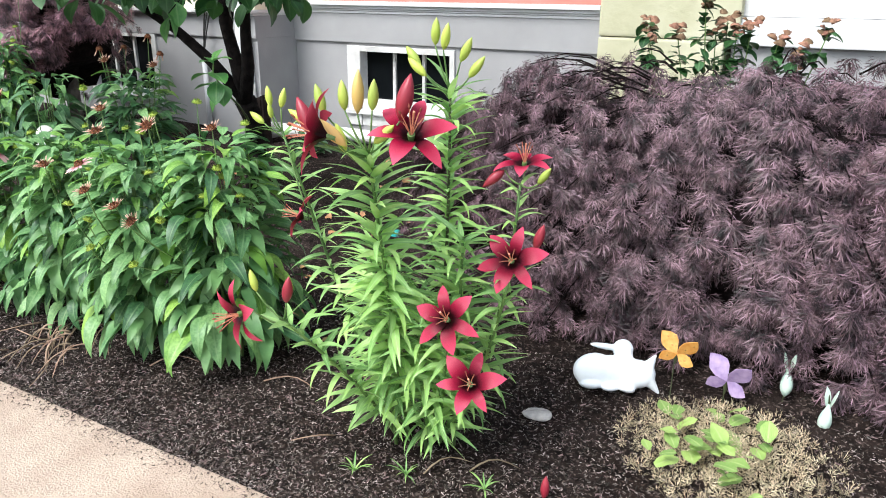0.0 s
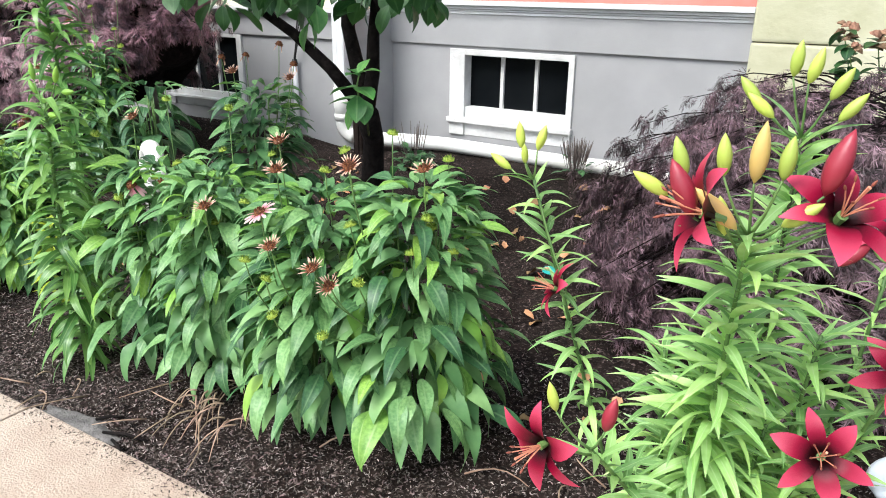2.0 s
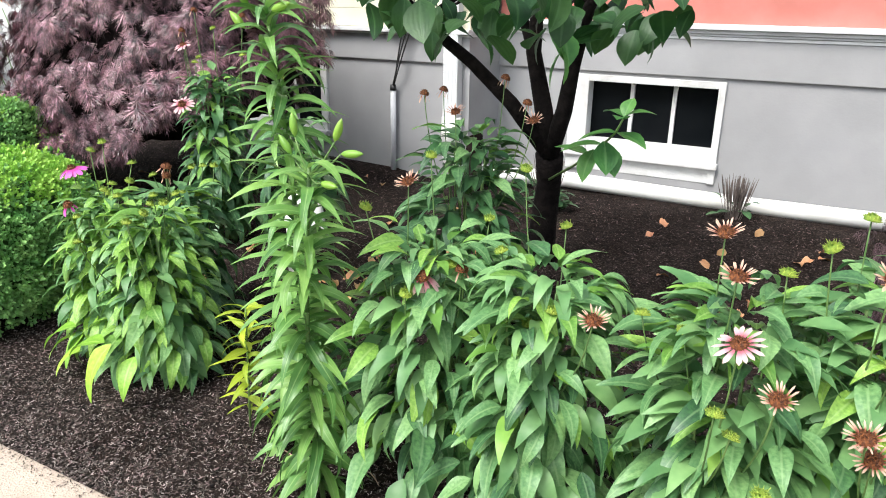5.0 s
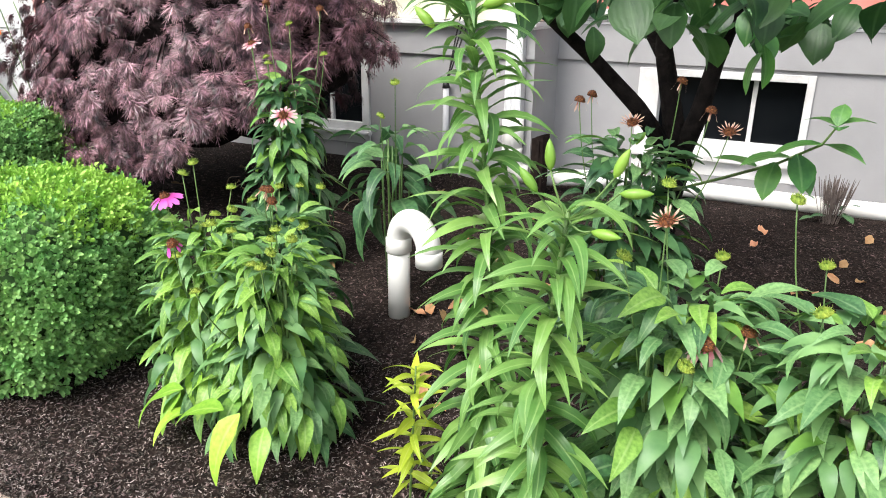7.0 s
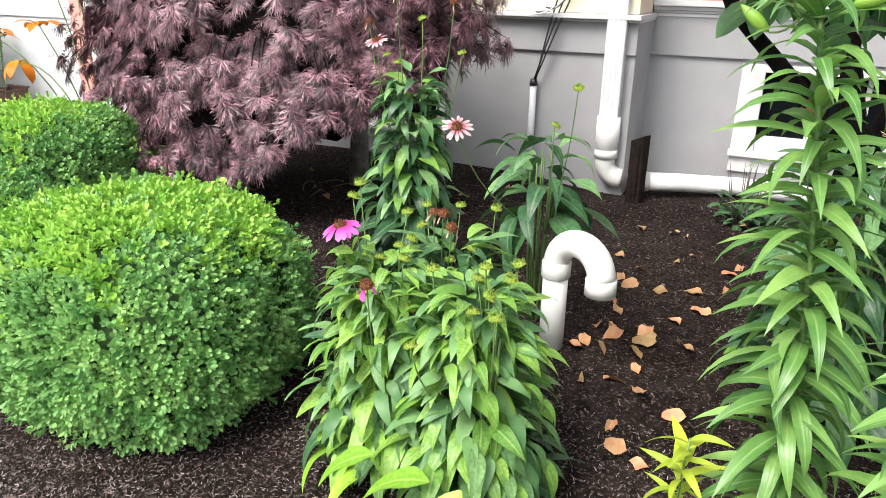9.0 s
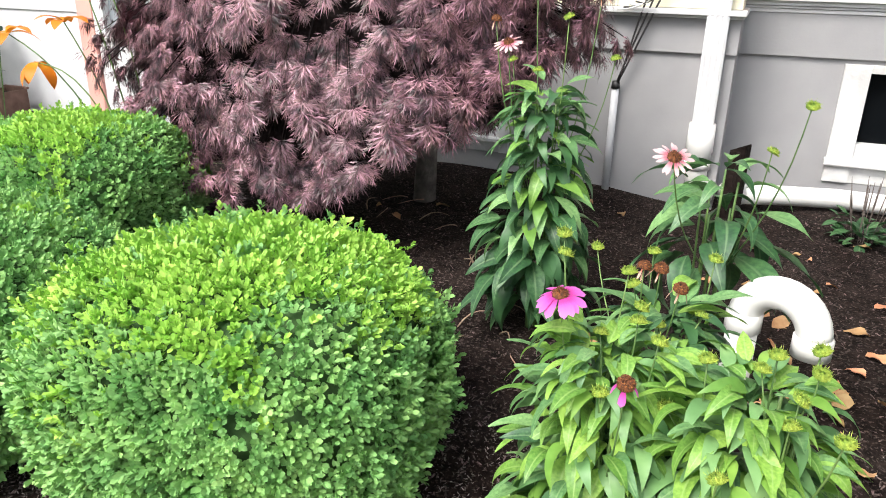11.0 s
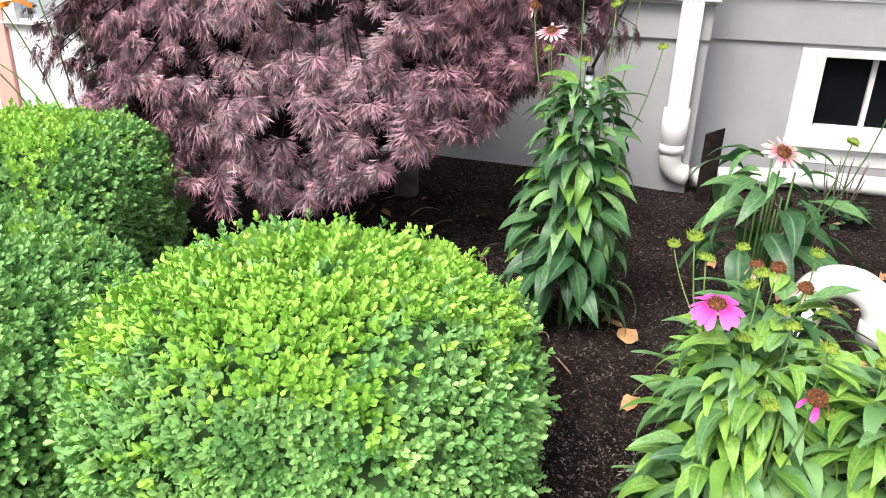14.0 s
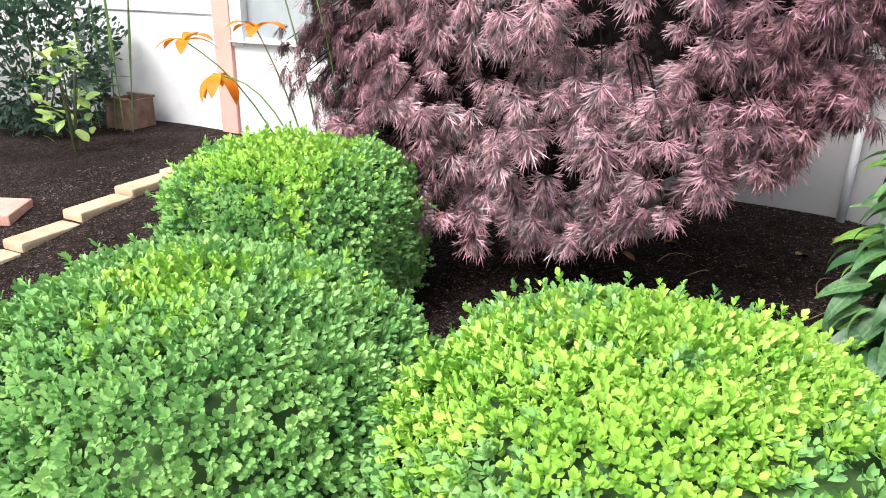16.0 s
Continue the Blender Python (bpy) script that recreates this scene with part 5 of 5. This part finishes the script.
# reclining white ceramic figure: one plain mesh
def figure():
    bm = bmesh.new()

    def lobe(c, r, tilt=0):
        m = Matrix.Translation(c) @ Matrix.Rotation(radians(tilt), 4, "Y") @ Matrix.Diagonal((*r, 1))
        bmesh.ops.create_icosphere(bm, subdivisions=3, radius=1, matrix=m)

    lobe((-0.085, 0, 0.07), (0.088, 0.04, 0.07))
    lobe((-0.02, 0, 0.07), (0.085, 0.036, 0.062))
    lobe((0.075, -0.012, 0.06), (0.078, 0.042, 0.058))
    for c, r, tilt in (((-0.1, -0.01, 0.02), (0.05, 0.036, 0.022), 0), ((-0.03, -0.028, 0.008), (0.036, 0.03, 0.016), 0), ((0.035, -0.03, 0.004), (0.034, 0.03, 0.016), 10),
                       ((0.03, 0.02, 0.152), (0.042, 0.02, 0.042), 20), ((-0.03, 0.02, 0.162), (0.075, 0.016, 0.013), 8), ((0.046, 0.01, 0.13), (0.022, 0.02, 0.03), 0)):
        lobe(c, r, tilt)
    for base, tip in (((0.12, -0.012, 0.085), (0.15, -0.012, 0.132)), ((0.125, -0.012, 0.035), (0.162, -0.012, -0.012)), ((0.07, -0.012, 0.09), (0.06, -0.012, 0.122))):
        d = Vector(tip) - Vector(base)
        m = Matrix.Translation((Vector(base) + Vector(tip)) / 2) @ d.to_track_quat("Z", "Y").to_matrix().to_4x4()
        bmesh.ops.create_cone(bm, cap_ends=True, segments=12, radius1=0.03, radius2=0.004, depth=d.length * 1.3, matrix=m)
    return bm


statue = part("statue", figure(), CERAMIC, None, smooth=True, m=pose(-0.535, 2.19, gz(-0.535, 2.19) + 0.012, -20, 0, 28) @ Matrix.Scale(0.86, 4))
tagged(statue, "white glazed ceramic reclining animal figure on the mulch", "statue")
weld = statue.modifiers.new("weld", "REMESH")
weld.mode, weld.voxel_size, weld.use_smooth_shade = "VOXEL", 0.005, True
soften = statue.modifiers.new("soften", "SMOOTH")
soften.iterations = 2
stone = thing("flat_stone", -0.72, 1.95, gz(-0.72, 1.95), "flat pale stone lying on the mulch", "stone")
bm = bmesh.new()
bmesh.ops.create_icosphere(bm, subdivisions=3, radius=1)
for v in bm.verts:
    v.co = Vector((v.co.x * 0.05, v.co.y * 0.032, v.co.z * 0.014)) * (1 + 0.25 * noise.noise(v.co * 1.6))
part("stone", bm, PEBBLE, stone, smooth=True, m=pose(0, 0, 0.008, 0, 0, 20))

ORWING = mat("orange_wing", (0.6, 0.24, 0.04), (0.72, 0.4, 0.12), 40, 0.5, c=(0.05, 0.02, 0.01), bump_scale=45)
PUWING = mat("purple_wing", (0.2, 0.13, 0.28), (0.46, 0.34, 0.5), 22, 0.4)
TEAL = mat("pale_teal_paint", (0.42, 0.56, 0.48), (0.6, 0.68, 0.58), 30, 0.4)


def wing(length, width, bulge):
    bm = bmesh.new()
    outline = [(0, 0)] + [(width * math.sin(math.pi * t) * (0.6 + bulge * t), length * t) for t in (0.2, 0.4, 0.6, 0.8, 0.93)] + [(0, length)] + [(-width * 0.7 * math.sin(math.pi * t), length * t) for t in (0.9, 0.6, 0.3)]
    f = [bm.verts.new((u, v, 0.0015)) for u, v in outline]
    b = [bm.verts.new((u, v, -0.0015)) for u, v in outline]
    bm.faces.new(f)
    bm.faces.new(b[::-1])
    for i in range(len(f)):
        j = (i + 1) % len(f)
        bm.faces.new((f[i], b[i], b[j], f[j]))
    return bm


def butterfly(x, y, z, size, material, label, turn):
    ob = thing("butterfly_stake", x, y, gz(x, y), label, "ornament", turn=turn)
    z -= gz(x, y)
    part("wire", tube([(0, 0.01, -0.05), (0, 0.01, z)], 0.002, 6), DARKSTEM, ob)
    part("body", ellipsoid(0.008 * size, 0.09 * size, 8, 6), DARKSTEM, ob, m=pose(0, 0, z - 0.045 * size, 80, 0, 0))
    for ang, s in ((-40, 1.0), (35, 1.05), (-125, 0.75), (120, 0.75)):
        part("wing", wing(0.085 * size * s, 0.034 * size * s, 0.6), material, ob, m=pose(0, -0.006, z, 90, 0, 0) @ pose(0, 0, 0, 25 if ang < 0 else -25, 0, ang))
    return ob


butterfly(-0.36, 2.23, 0.225, 1.0, ORWING, "orange and black butterfly on a wire stake", 30)
butterfly(-0.2, 2.27, 0.15, 1.15, PUWING, "purple translucent butterfly on a wire stake", 20)


def hummingbird(x, y, z, turn, label):
    ob = thing("hummingbird_stake", x, y, gz(x, y), label, "ornament", turn=turn)
    z -= gz(x, y)
    part("wire", tube([(0, 0.0, -0.05), (0, 0.0, z)], 0.002, 6), DARKSTEM, ob)
    part("body", ellipsoid(0.02, 0.1, 10, 8, 0.6), TEAL, ob, smooth=True, m=pose(0, 0, z + 0.04, -100, 0, 0))
    part("beak", tube([(0, 0, z + 0.04), (0.0, -0.015, z + 0.075)], [0.004, 0.001], 6), DARKSTEM, ob)
    for s in (-1, 1):
        part("wing", wing(0.075, 0.016, 0.4), TEAL, ob, m=pose(0, 0, z + 0.015, 75, 0, s * -65))
    return ob


hummingbird(-0.03, 2.36, 0.16, 10, "pale green and white hummingbird on a wire stake")
hummingbird(0.1, 2.3, 0.1, -20, "pale green and white hummingbird on a short wire stake")

# ---- orange daylily ----
day = thing("daylily", -7.15, 3.25, gz(-7.15, 3.25), "daylily with orange blooms on arching bare stems", "flower plant")
for i, (e, b) in enumerate((((-0.6, -0.15, 0.84), (0, 0, 0.15)), ((-0.2, -0.15, 0.91), (0, 0, 0.1)), ((-0.43, -0.15, 0.71), (0, 0, 0.2)), ((-0.12, -0.1, 1.15), (0, 0, 0.1)), ((0.05, -0.1, 1.1), (0.05, 0, 0.1)))):
    flower_stem(day, "flower_stem", (0.02 * i, 0, 0), e, b, 0.0045, STEM, 8)
    for k in range(6 if i < 4 else 0):
        link_mesh("petal", ORTEPAL[0], None, day, m=aim(e, k * 60 + rr.uniform(-10, 10), rr.uniform(10, 40) if i != 2 else rr.uniform(-35, 15), rr.uniform(1.5, 1.9)))
SPEAR = [with_mat(blade_mesh("daylily_blade", 0.5, 0.02, 70, 0.4, 0.3, 9, 1.0, 0.6), LILYLEAF)]
for i in range(26):
    link_mesh("leaf", SPEAR[0], None, day, m=aim((rr.uniform(-0.06, 0.06), rr.uniform(-0.06, 0.06), 0), rr.uniform(0, 360), rr.uniform(50, 85), rr.uniform(0.8, 1.2)))

# ---- far bed by the pink corner board ----
def leafy_bush(name, x, y, R, h, n, pool, label, seed, cat="bush"):
    q = random.Random(seed)
    ob = thing(name, x, y, gz(x, y), label, cat)
    for i in range(8):
        az = q.uniform(0, 6.283)
        part("stem", tube(curve_pts((0, 0, -0.03), (R * 0.6 * math.cos(az), R * 0.6 * math.sin(az), h * q.uniform(0.7, 1)), (0, 0, 0.05), 4), [0.008, 0.007, 0.006, 0.004, 0.003], 5), DARKSTEM, ob)
    gg = np.random.default_rng(seed)
    k = n * 9
    v = gg.normal(size=(k, 3))
    v /= np.linalg.norm(v, axis=1)[:, None]
    pp = v * np.array([R, R, h * 0.55]) * gg.uniform(0.55, 1.0, k)[:, None] ** 0.6 * (1 + lumps(v, seed, 0.5, 2.2))[:, None] + np.array([0, 0, h * 0.5])
    pp[:, 2] = np.maximum(pp[:, 2], 0.03)
    if cat == "bush":
        link_mesh("foliage", scatter_mesh("foliage", *LEAF6, frames_from(pp, v + gg.normal(size=(k, 3)) * 0.6 + np.array([0, 0, 0.3]), gg.normal(size=(k, 3)), gg.uniform(0.035, 0.075, k))), BUSHLEAF, ob)
        n //= 4
    for i in range(n):
        az, el_ = q.uniform(0, 360), q.uniform(0, 1) ** 0.7
        rad = R * math.sqrt(max(0.05, 1 - (el_ - 0.4) ** 2 * 1.8)) * q.uniform(0.35, 1.0)
        link_mesh("leaf", pool[q.randrange(len(pool))], None, ob, m=aim((rad * math.cos(radians(az)), rad * math.sin(radians(az)), 0.05 + el_ * h), az + q.uniform(-40, 40), q.uniform(-35, 55), q.uniform(0.8, 1.4), q.uniform(-20, 20)))
    return ob


BUSHLEAF = leaf_mat("grey_green_leaf", (0.03, 0.07, 0.045), (0.06, 0.12, 0.075), (0.1, 0.17, 0.1), 0.3)
BPOOL = [with_mat(blade_mesh("bush_blade", 0.17, 0.055, d, 0.25, 0.4, 5, 1.1, 0.15), BUSHLEAF) for d in (25, 60)]
leafy_bush("peony_bush", -10.2, 4.1, 0.5, 0.95, 300, BPOOL, "dark grey-green leafy bush by the white wall", 61)
leafy_bush("peony_bush", -11.4, 3.9, 0.6, 0.95, 260, BPOOL, "dark grey-green leafy bush at the end of the bed", 62)
leafy_bush("young_hydrangea", -9.42, 3.72, 0.16, 0.62, 60, GREENP, "small light green leafy plant in front of a dark bush", 63, "plant")
spk = thing("flower_spikes", -9.75, 4.3, gz(-9.75, 4.3), "thin dry flower spikes rising over the bush", "plant")
for i in range(7):
    e = (-0.5 + 0.14 * i, rr.uniform(-0.1, 0.1), rr.uniform(0.75, 1.15))
    part("spike", tube(curve_pts((e[0] * 0.6, 0, 0), e, (0, 0, 0), 5), [0.004, 0.004, 0.005, 0.009, 0.008, 0.003], 6), STEM, spk)
pot = thing("planter", -9.72, 4.45, gz(-9.72, 4.45), "brown square planter box by the white wall", "planter")
bm = bmesh.new()
for d in ((-0.17, 0.17, -0.17, -0.145, 0, 0.3), (-0.17, 0.17, 0.145, 0.17, 0, 0.3), (-0.17, -0.145, -0.145, 0.145, 0, 0.3), (0.145, 0.17, -0.145, 0.145, 0, 0.3)):
    add_box(bm, *d, 0.004)
part("sides", bm, POTWOOD, pot, m=Matrix.Scale(0.7, 4))
part("rim", add_box(add_box(bmesh.new(), -0.185, 0.185, -0.185, -0.14, 0.3, 0.325, 0.004), -0.185, 0.185, 0.14, 0.185, 0.3, 0.325, 0.004), POTWOOD, pot, m=Matrix.Scale(0.7, 4))
part("soil", box(-0.145, 0.145, -0.145, 0.145, 0.02, 0.26, 0), MULCH, pot, m=Matrix.Scale(0.7, 4))
edge = thing("stone_edging", -8.6, 3.2, 0, "row of tan stone edging blocks along the far bed", "edging", kind="structure")
for i in range(7):
    yy = -1.3 + i * 0.33
    part("edging_block", box(-0.07, 0.07, yy, yy + 0.32, -0.05, gz(-8.6, 3.2 + yy) + 0.045, 0.014), SANDSTONE, edge, m=pose(0.22 - 0.012 * i, 0, 0, 0, 0, 0.6 * math.sin(i * 3)))
pav = thing("paver", -8.82, 2.78, gz(-8.82, 2.78), "pink concrete paver lying on the mulch", "paver")
part("paver_block", box(-0.2, 0.12, -0.12, 0.12, 0.0, 0.06, 0.008), BRICKPAVER, pav, m=pose(0, 0, 0, 3, 2, 28))

# ---- litter on the bed ----
DL = [blade_mesh("litter_blade", 0.085, w, d, 0.35, 0.45, 6, 1.2, 0.2, 0.12, tw) for w, d, tw in ((0.045, 30, 0.6), (0.055, -20, -0.5), (0.04, 50, 0.9))]
for me in DL:
    me.materials.append(DEADLEAF)
DLY = with_mat(DL[0].copy(), GOLDLEAF)
spots = [(-3.98, 2.47), (-3.87, 2.46), (-4.09, 2.79), (-3.99, 2.81), (-3.9, 2.17), (-3.89, 3.26), (-4.07, 3.48), (-3.89, 2.89), (-4.74, 1.97), (-1.58, 2.31), (-1.97, 4.0), (-2.16, 4.07), (-4.78, 2.9), (-4.72, 2.84), (-4.64, 2.49), (-4.05, 2.86), (-3.94, 2.75), (-3.8, 2.95), (-3.75, 3.3)]
spots += [(rr.uniform(-3.0, -1.4), rr.uniform(2.5, 4.6)) for i in range(34)] + [(rr.uniform(-4.4, -3.4), rr.uniform(2.6, 4.4)) for i in range(22)] + [(rr.uniform(-6.5, -4.6), rr.uniform(2.9, 4.4)) for i in range(10)] + [(rr.uniform(-4.15, -3.75), rr.uniform(2.1, 2.9)) for i in range(10)] + [(rr.uniform(-2.4, -1.3), rr.uniform(2.0, 3.2)) for i in range(12)]
for i, (x, y) in enumerate(spots):
    ob = link_mesh("fallen_leaf", DLY if i in (7, 30) else DL[i % 3], None, None, m=aim((x, y, gz(x, y) + 0.012), rr.uniform(0, 360), rr.uniform(-8, 12), rr.uniform(0.6, 1.15) if i > 18 else rr.uniform(0.95, 1.2), rr.uniform(-30, 30)))
    tagged(ob, "curled dry orange-brown leaf lying on the mulch", "fallen leaf", "fallen leaves")
for i in range(46):
    x, y = rr.choice(((-2.4, 1.5), (-1.6, 1.75), (-3.0, 1.45), (-1.0, 1.6), (-4.9, 2.7), (-5.7, 3.7), (-5.3, 3.3)))
    x, y, az, ln = x + rr.uniform(-0.35, 0.35), y + rr.uniform(-0.15, 0.25), rr.uniform(0, 6.283), rr.uniform(0.06, 0.22)
    e = (math.cos(az) * ln, math.sin(az) * ln, rr.uniform(0.0, 0.03))
    tw = part("dry_twig", tube(curve_pts((0, 0, 0.006), e, (-e[1] * 0.15, e[0] * 0.15, 0.02), 5), [0.003, 0.003, 0.0025, 0.002, 0.002, 0.001], 5), STRAW, None, smooth=True, m=pose(x, y, gz(x, y)))
    tagged(tw, "thin dry straw-coloured twig on the mulch", "twig", "dry twigs")
TUFT = [with_mat(blade_mesh("grass_blade", 0.07, 0.006, 60, 0.3, 0.3, 5, 1, 0.6), LILYLEAF)]
for x, y in ((-1.1, 1.45), (-0.72, 1.55), (-0.95, 1.5)):
    tf = thing("grass_tuft", x, y, gz(x, y), "small tuft of weedy grass in the mulch", "grass")
    for k in range(12):
        link_mesh("grass_blade", TUFT[0], None, tf, m=aim((0, 0, 0), k * 30, rr.uniform(25, 75), rr.uniform(0.6, 1.1)))
shoot = thing("lily_shoot", -0.56, 1.6, gz(-0.56, 1.6), "single red lily bud on the mulch", "plant")
link_mesh("bud", BUDS["red"], None, shoot, m=aim((0, 0, 0), 90, 85, 0.8))
cap_ = thing("teal_disc", -2.02, 3.11, gz(-2.02, 3.11), "small turquoise plastic disc on the mulch", "disc")
part("disc", tube([(0, 0, 0.0), (0, 0, 0.012)], [0.045, 0.042], 18), mat("teal_plastic", (0.02, 0.3, 0.27), (0.04, 0.4, 0.36), 10, 0.4), cap_)

silt = bmesh.new()
bmesh.ops.create_circle(silt, cap_ends=False, segments=40, radius=1)
rim = list(silt.verts)
inner = [silt.verts.new((v.co.x * 0.6, v.co.y * 0.6, 0.012)) for v in rim]
for i in range(40):
    k = 1 + 0.45 * noise.noise((rim[i].co.x * 2.4, rim[i].co.y * 2.4, 3.0)) + 0.2 * noise.noise((rim[i].co.x * 7, rim[i].co.y * 7, 5.0))
    rim[i].co, inner[i].co = Vector((rim[i].co.x * k, rim[i].co.y * k, 0)), Vector((inner[i].co.x * k, inner[i].co.y * k, 0.012))
for i in range(40):
    silt.faces.new((rim[i], rim[(i + 1) % 40], inner[(i + 1) % 40], inner[i]))
silt.faces.new(inner)
for v in silt.verts:
    v.co = Vector((v.co.x * 0.2, v.co.y * 0.055, v.co.z))
silt_patch = part("silt_patch", silt, DIRT, None, smooth=True, m=pose(-2.92, 1.258, gz(-2.92, 1.26) + 0.004, 0, 0, 4))
tagged(silt_patch, "grey dried silt patch along the edge of the walk", "silt")
for x, y, az, ln in ((-2.78, 1.27, 15, 0.17), (-2.72, 1.26, -20, 0.11), (-2.86, 1.3, 40, 0.09)):
    stick = part("stick", tube([(0, 0, 0.008), (ln * 0.5, 0.006, 0.014), (ln, 0, 0.009)], [0.005, 0.0055, 0.003], 6), BARK, None, smooth=True, m=pose(x, y, gz(x, y) + 0.008, 0, 0, az))
    tagged(stick, "short dark broken stick beside the walk", "stick", "broken sticks")
for i in range(30):
    x, y, az, ln = -2.47 + rr.uniform(-0.14, 0.12), 1.52 + rr.uniform(-0.1, 0.12), rr.uniform(200, 320), rr.uniform(0.05, 0.16)
    e = (math.cos(radians(az)) * ln, math.sin(radians(az)) * ln, -0.05)
    tw = part("dry_stalk", tube(curve_pts((0, 0, 0.07), (e[0], e[1], 0.004), (0, 0, 0.03), 5), [0.0028, 0.0028, 0.0024, 0.002, 0.002, 0.001], 5), STRAW, None, smooth=True, m=pose(x, y, gz(x, y)))
    tagged(tw, "dry straw-coloured stalk drooping onto the mulch", "stalk", "dry stalks under a coneflower")

# chips and specks of the mulch
CHIPV = [(-0.3, -1, 0), (0.3, -1, 0), (0, -0.9, 0.28), (-0.24, 1, 0), (0.24, 1, 0), (0, 0.9, 0.28)]
CHIPF = [(0, 2, 5, 3), (1, 4, 5, 2)]


def litter(name, n, size, material, label, seed, flat=0.2, ylim=(1.22, 4.9), xlim=(-9.0, 1.0), power=1.6):
    q = np.random.default_rng(seed)
    x = q.uniform(*xlim, n)
    y = ylim[0] + (ylim[1] - ylim[0]) * q.random(n) ** power
    z = np.array([gz(u, v) for u, v in zip(x, y)]) + 0.001
    az = q.uniform(0, 6.283, n)
    fwd = np.stack([np.cos(az), np.sin(az), q.normal(size=n) * flat], 1)
    up_ = np.tile([0, 0, 1.0], (n, 1)) + q.normal(size=(n, 3)) * flat
    me = scatter_mesh(name, CHIPV, CHIPF, frames_from(np.stack([x, y, z], 1), fwd, up_, q.uniform(size[0], size[1], n)))
    return tagged(link_mesh(name, me, material), label, "mulch", kind="stuff")


# Chips thin out towards the back, which also darkens the bed's shaded part.
litter("mulch_chips", 85000, (0.003, 0.011), CHIP, "shredded bark chips strewn over the bed", 91, 0.45, power=2.3)
# Pale dry crumbs near the walk, which also paint the brighter light there.
litter("dry_mulch_crumbs", 62000, (0.002, 0.0065), mat("dry_lit_crumb", (0.1, 0.084, 0.076), (0.38, 0.325, 0.295), 30, 0.9, vary=0.6, spec=0.2), "dry grey-brown mulch crumbs, pale also for the stronger light along the walk", 95, 0.5, (1.21, 2.3), (-8.5, 0.6), 2.2)
litter("grit", 2600, (0.0015, 0.004), PEBBLE, "pale grit and small pebbles in the mulch", 92, 0.5, (1.2, 2.6), (-9, 1), 1.8)


def crumbs(n, seed):
    q = np.random.default_rng(seed)
    x, y = q.uniform(-6, 0.5, n), 1.228 - np.abs(q.normal(size=n)) * 0.035
    az = q.uniform(0, 6.283, n)
    fwd = np.stack([np.cos(az), np.sin(az), q.normal(size=n) * 0.2], 1)
    me = scatter_mesh("edge_crumbs", CHIPV, CHIPF, frames_from(np.stack([x, y, np.full(n, -0.003)], 1), fwd, np.tile([0, 0, 1.0], (n, 1)), q.uniform(0.0015, 0.006, n)))
    return tagged(link_mesh("edge_crumbs", me, CHIP), "bark crumbs spilled onto the edge of the walk", "mulch", kind="stuff")


crumbs(2600, 93)
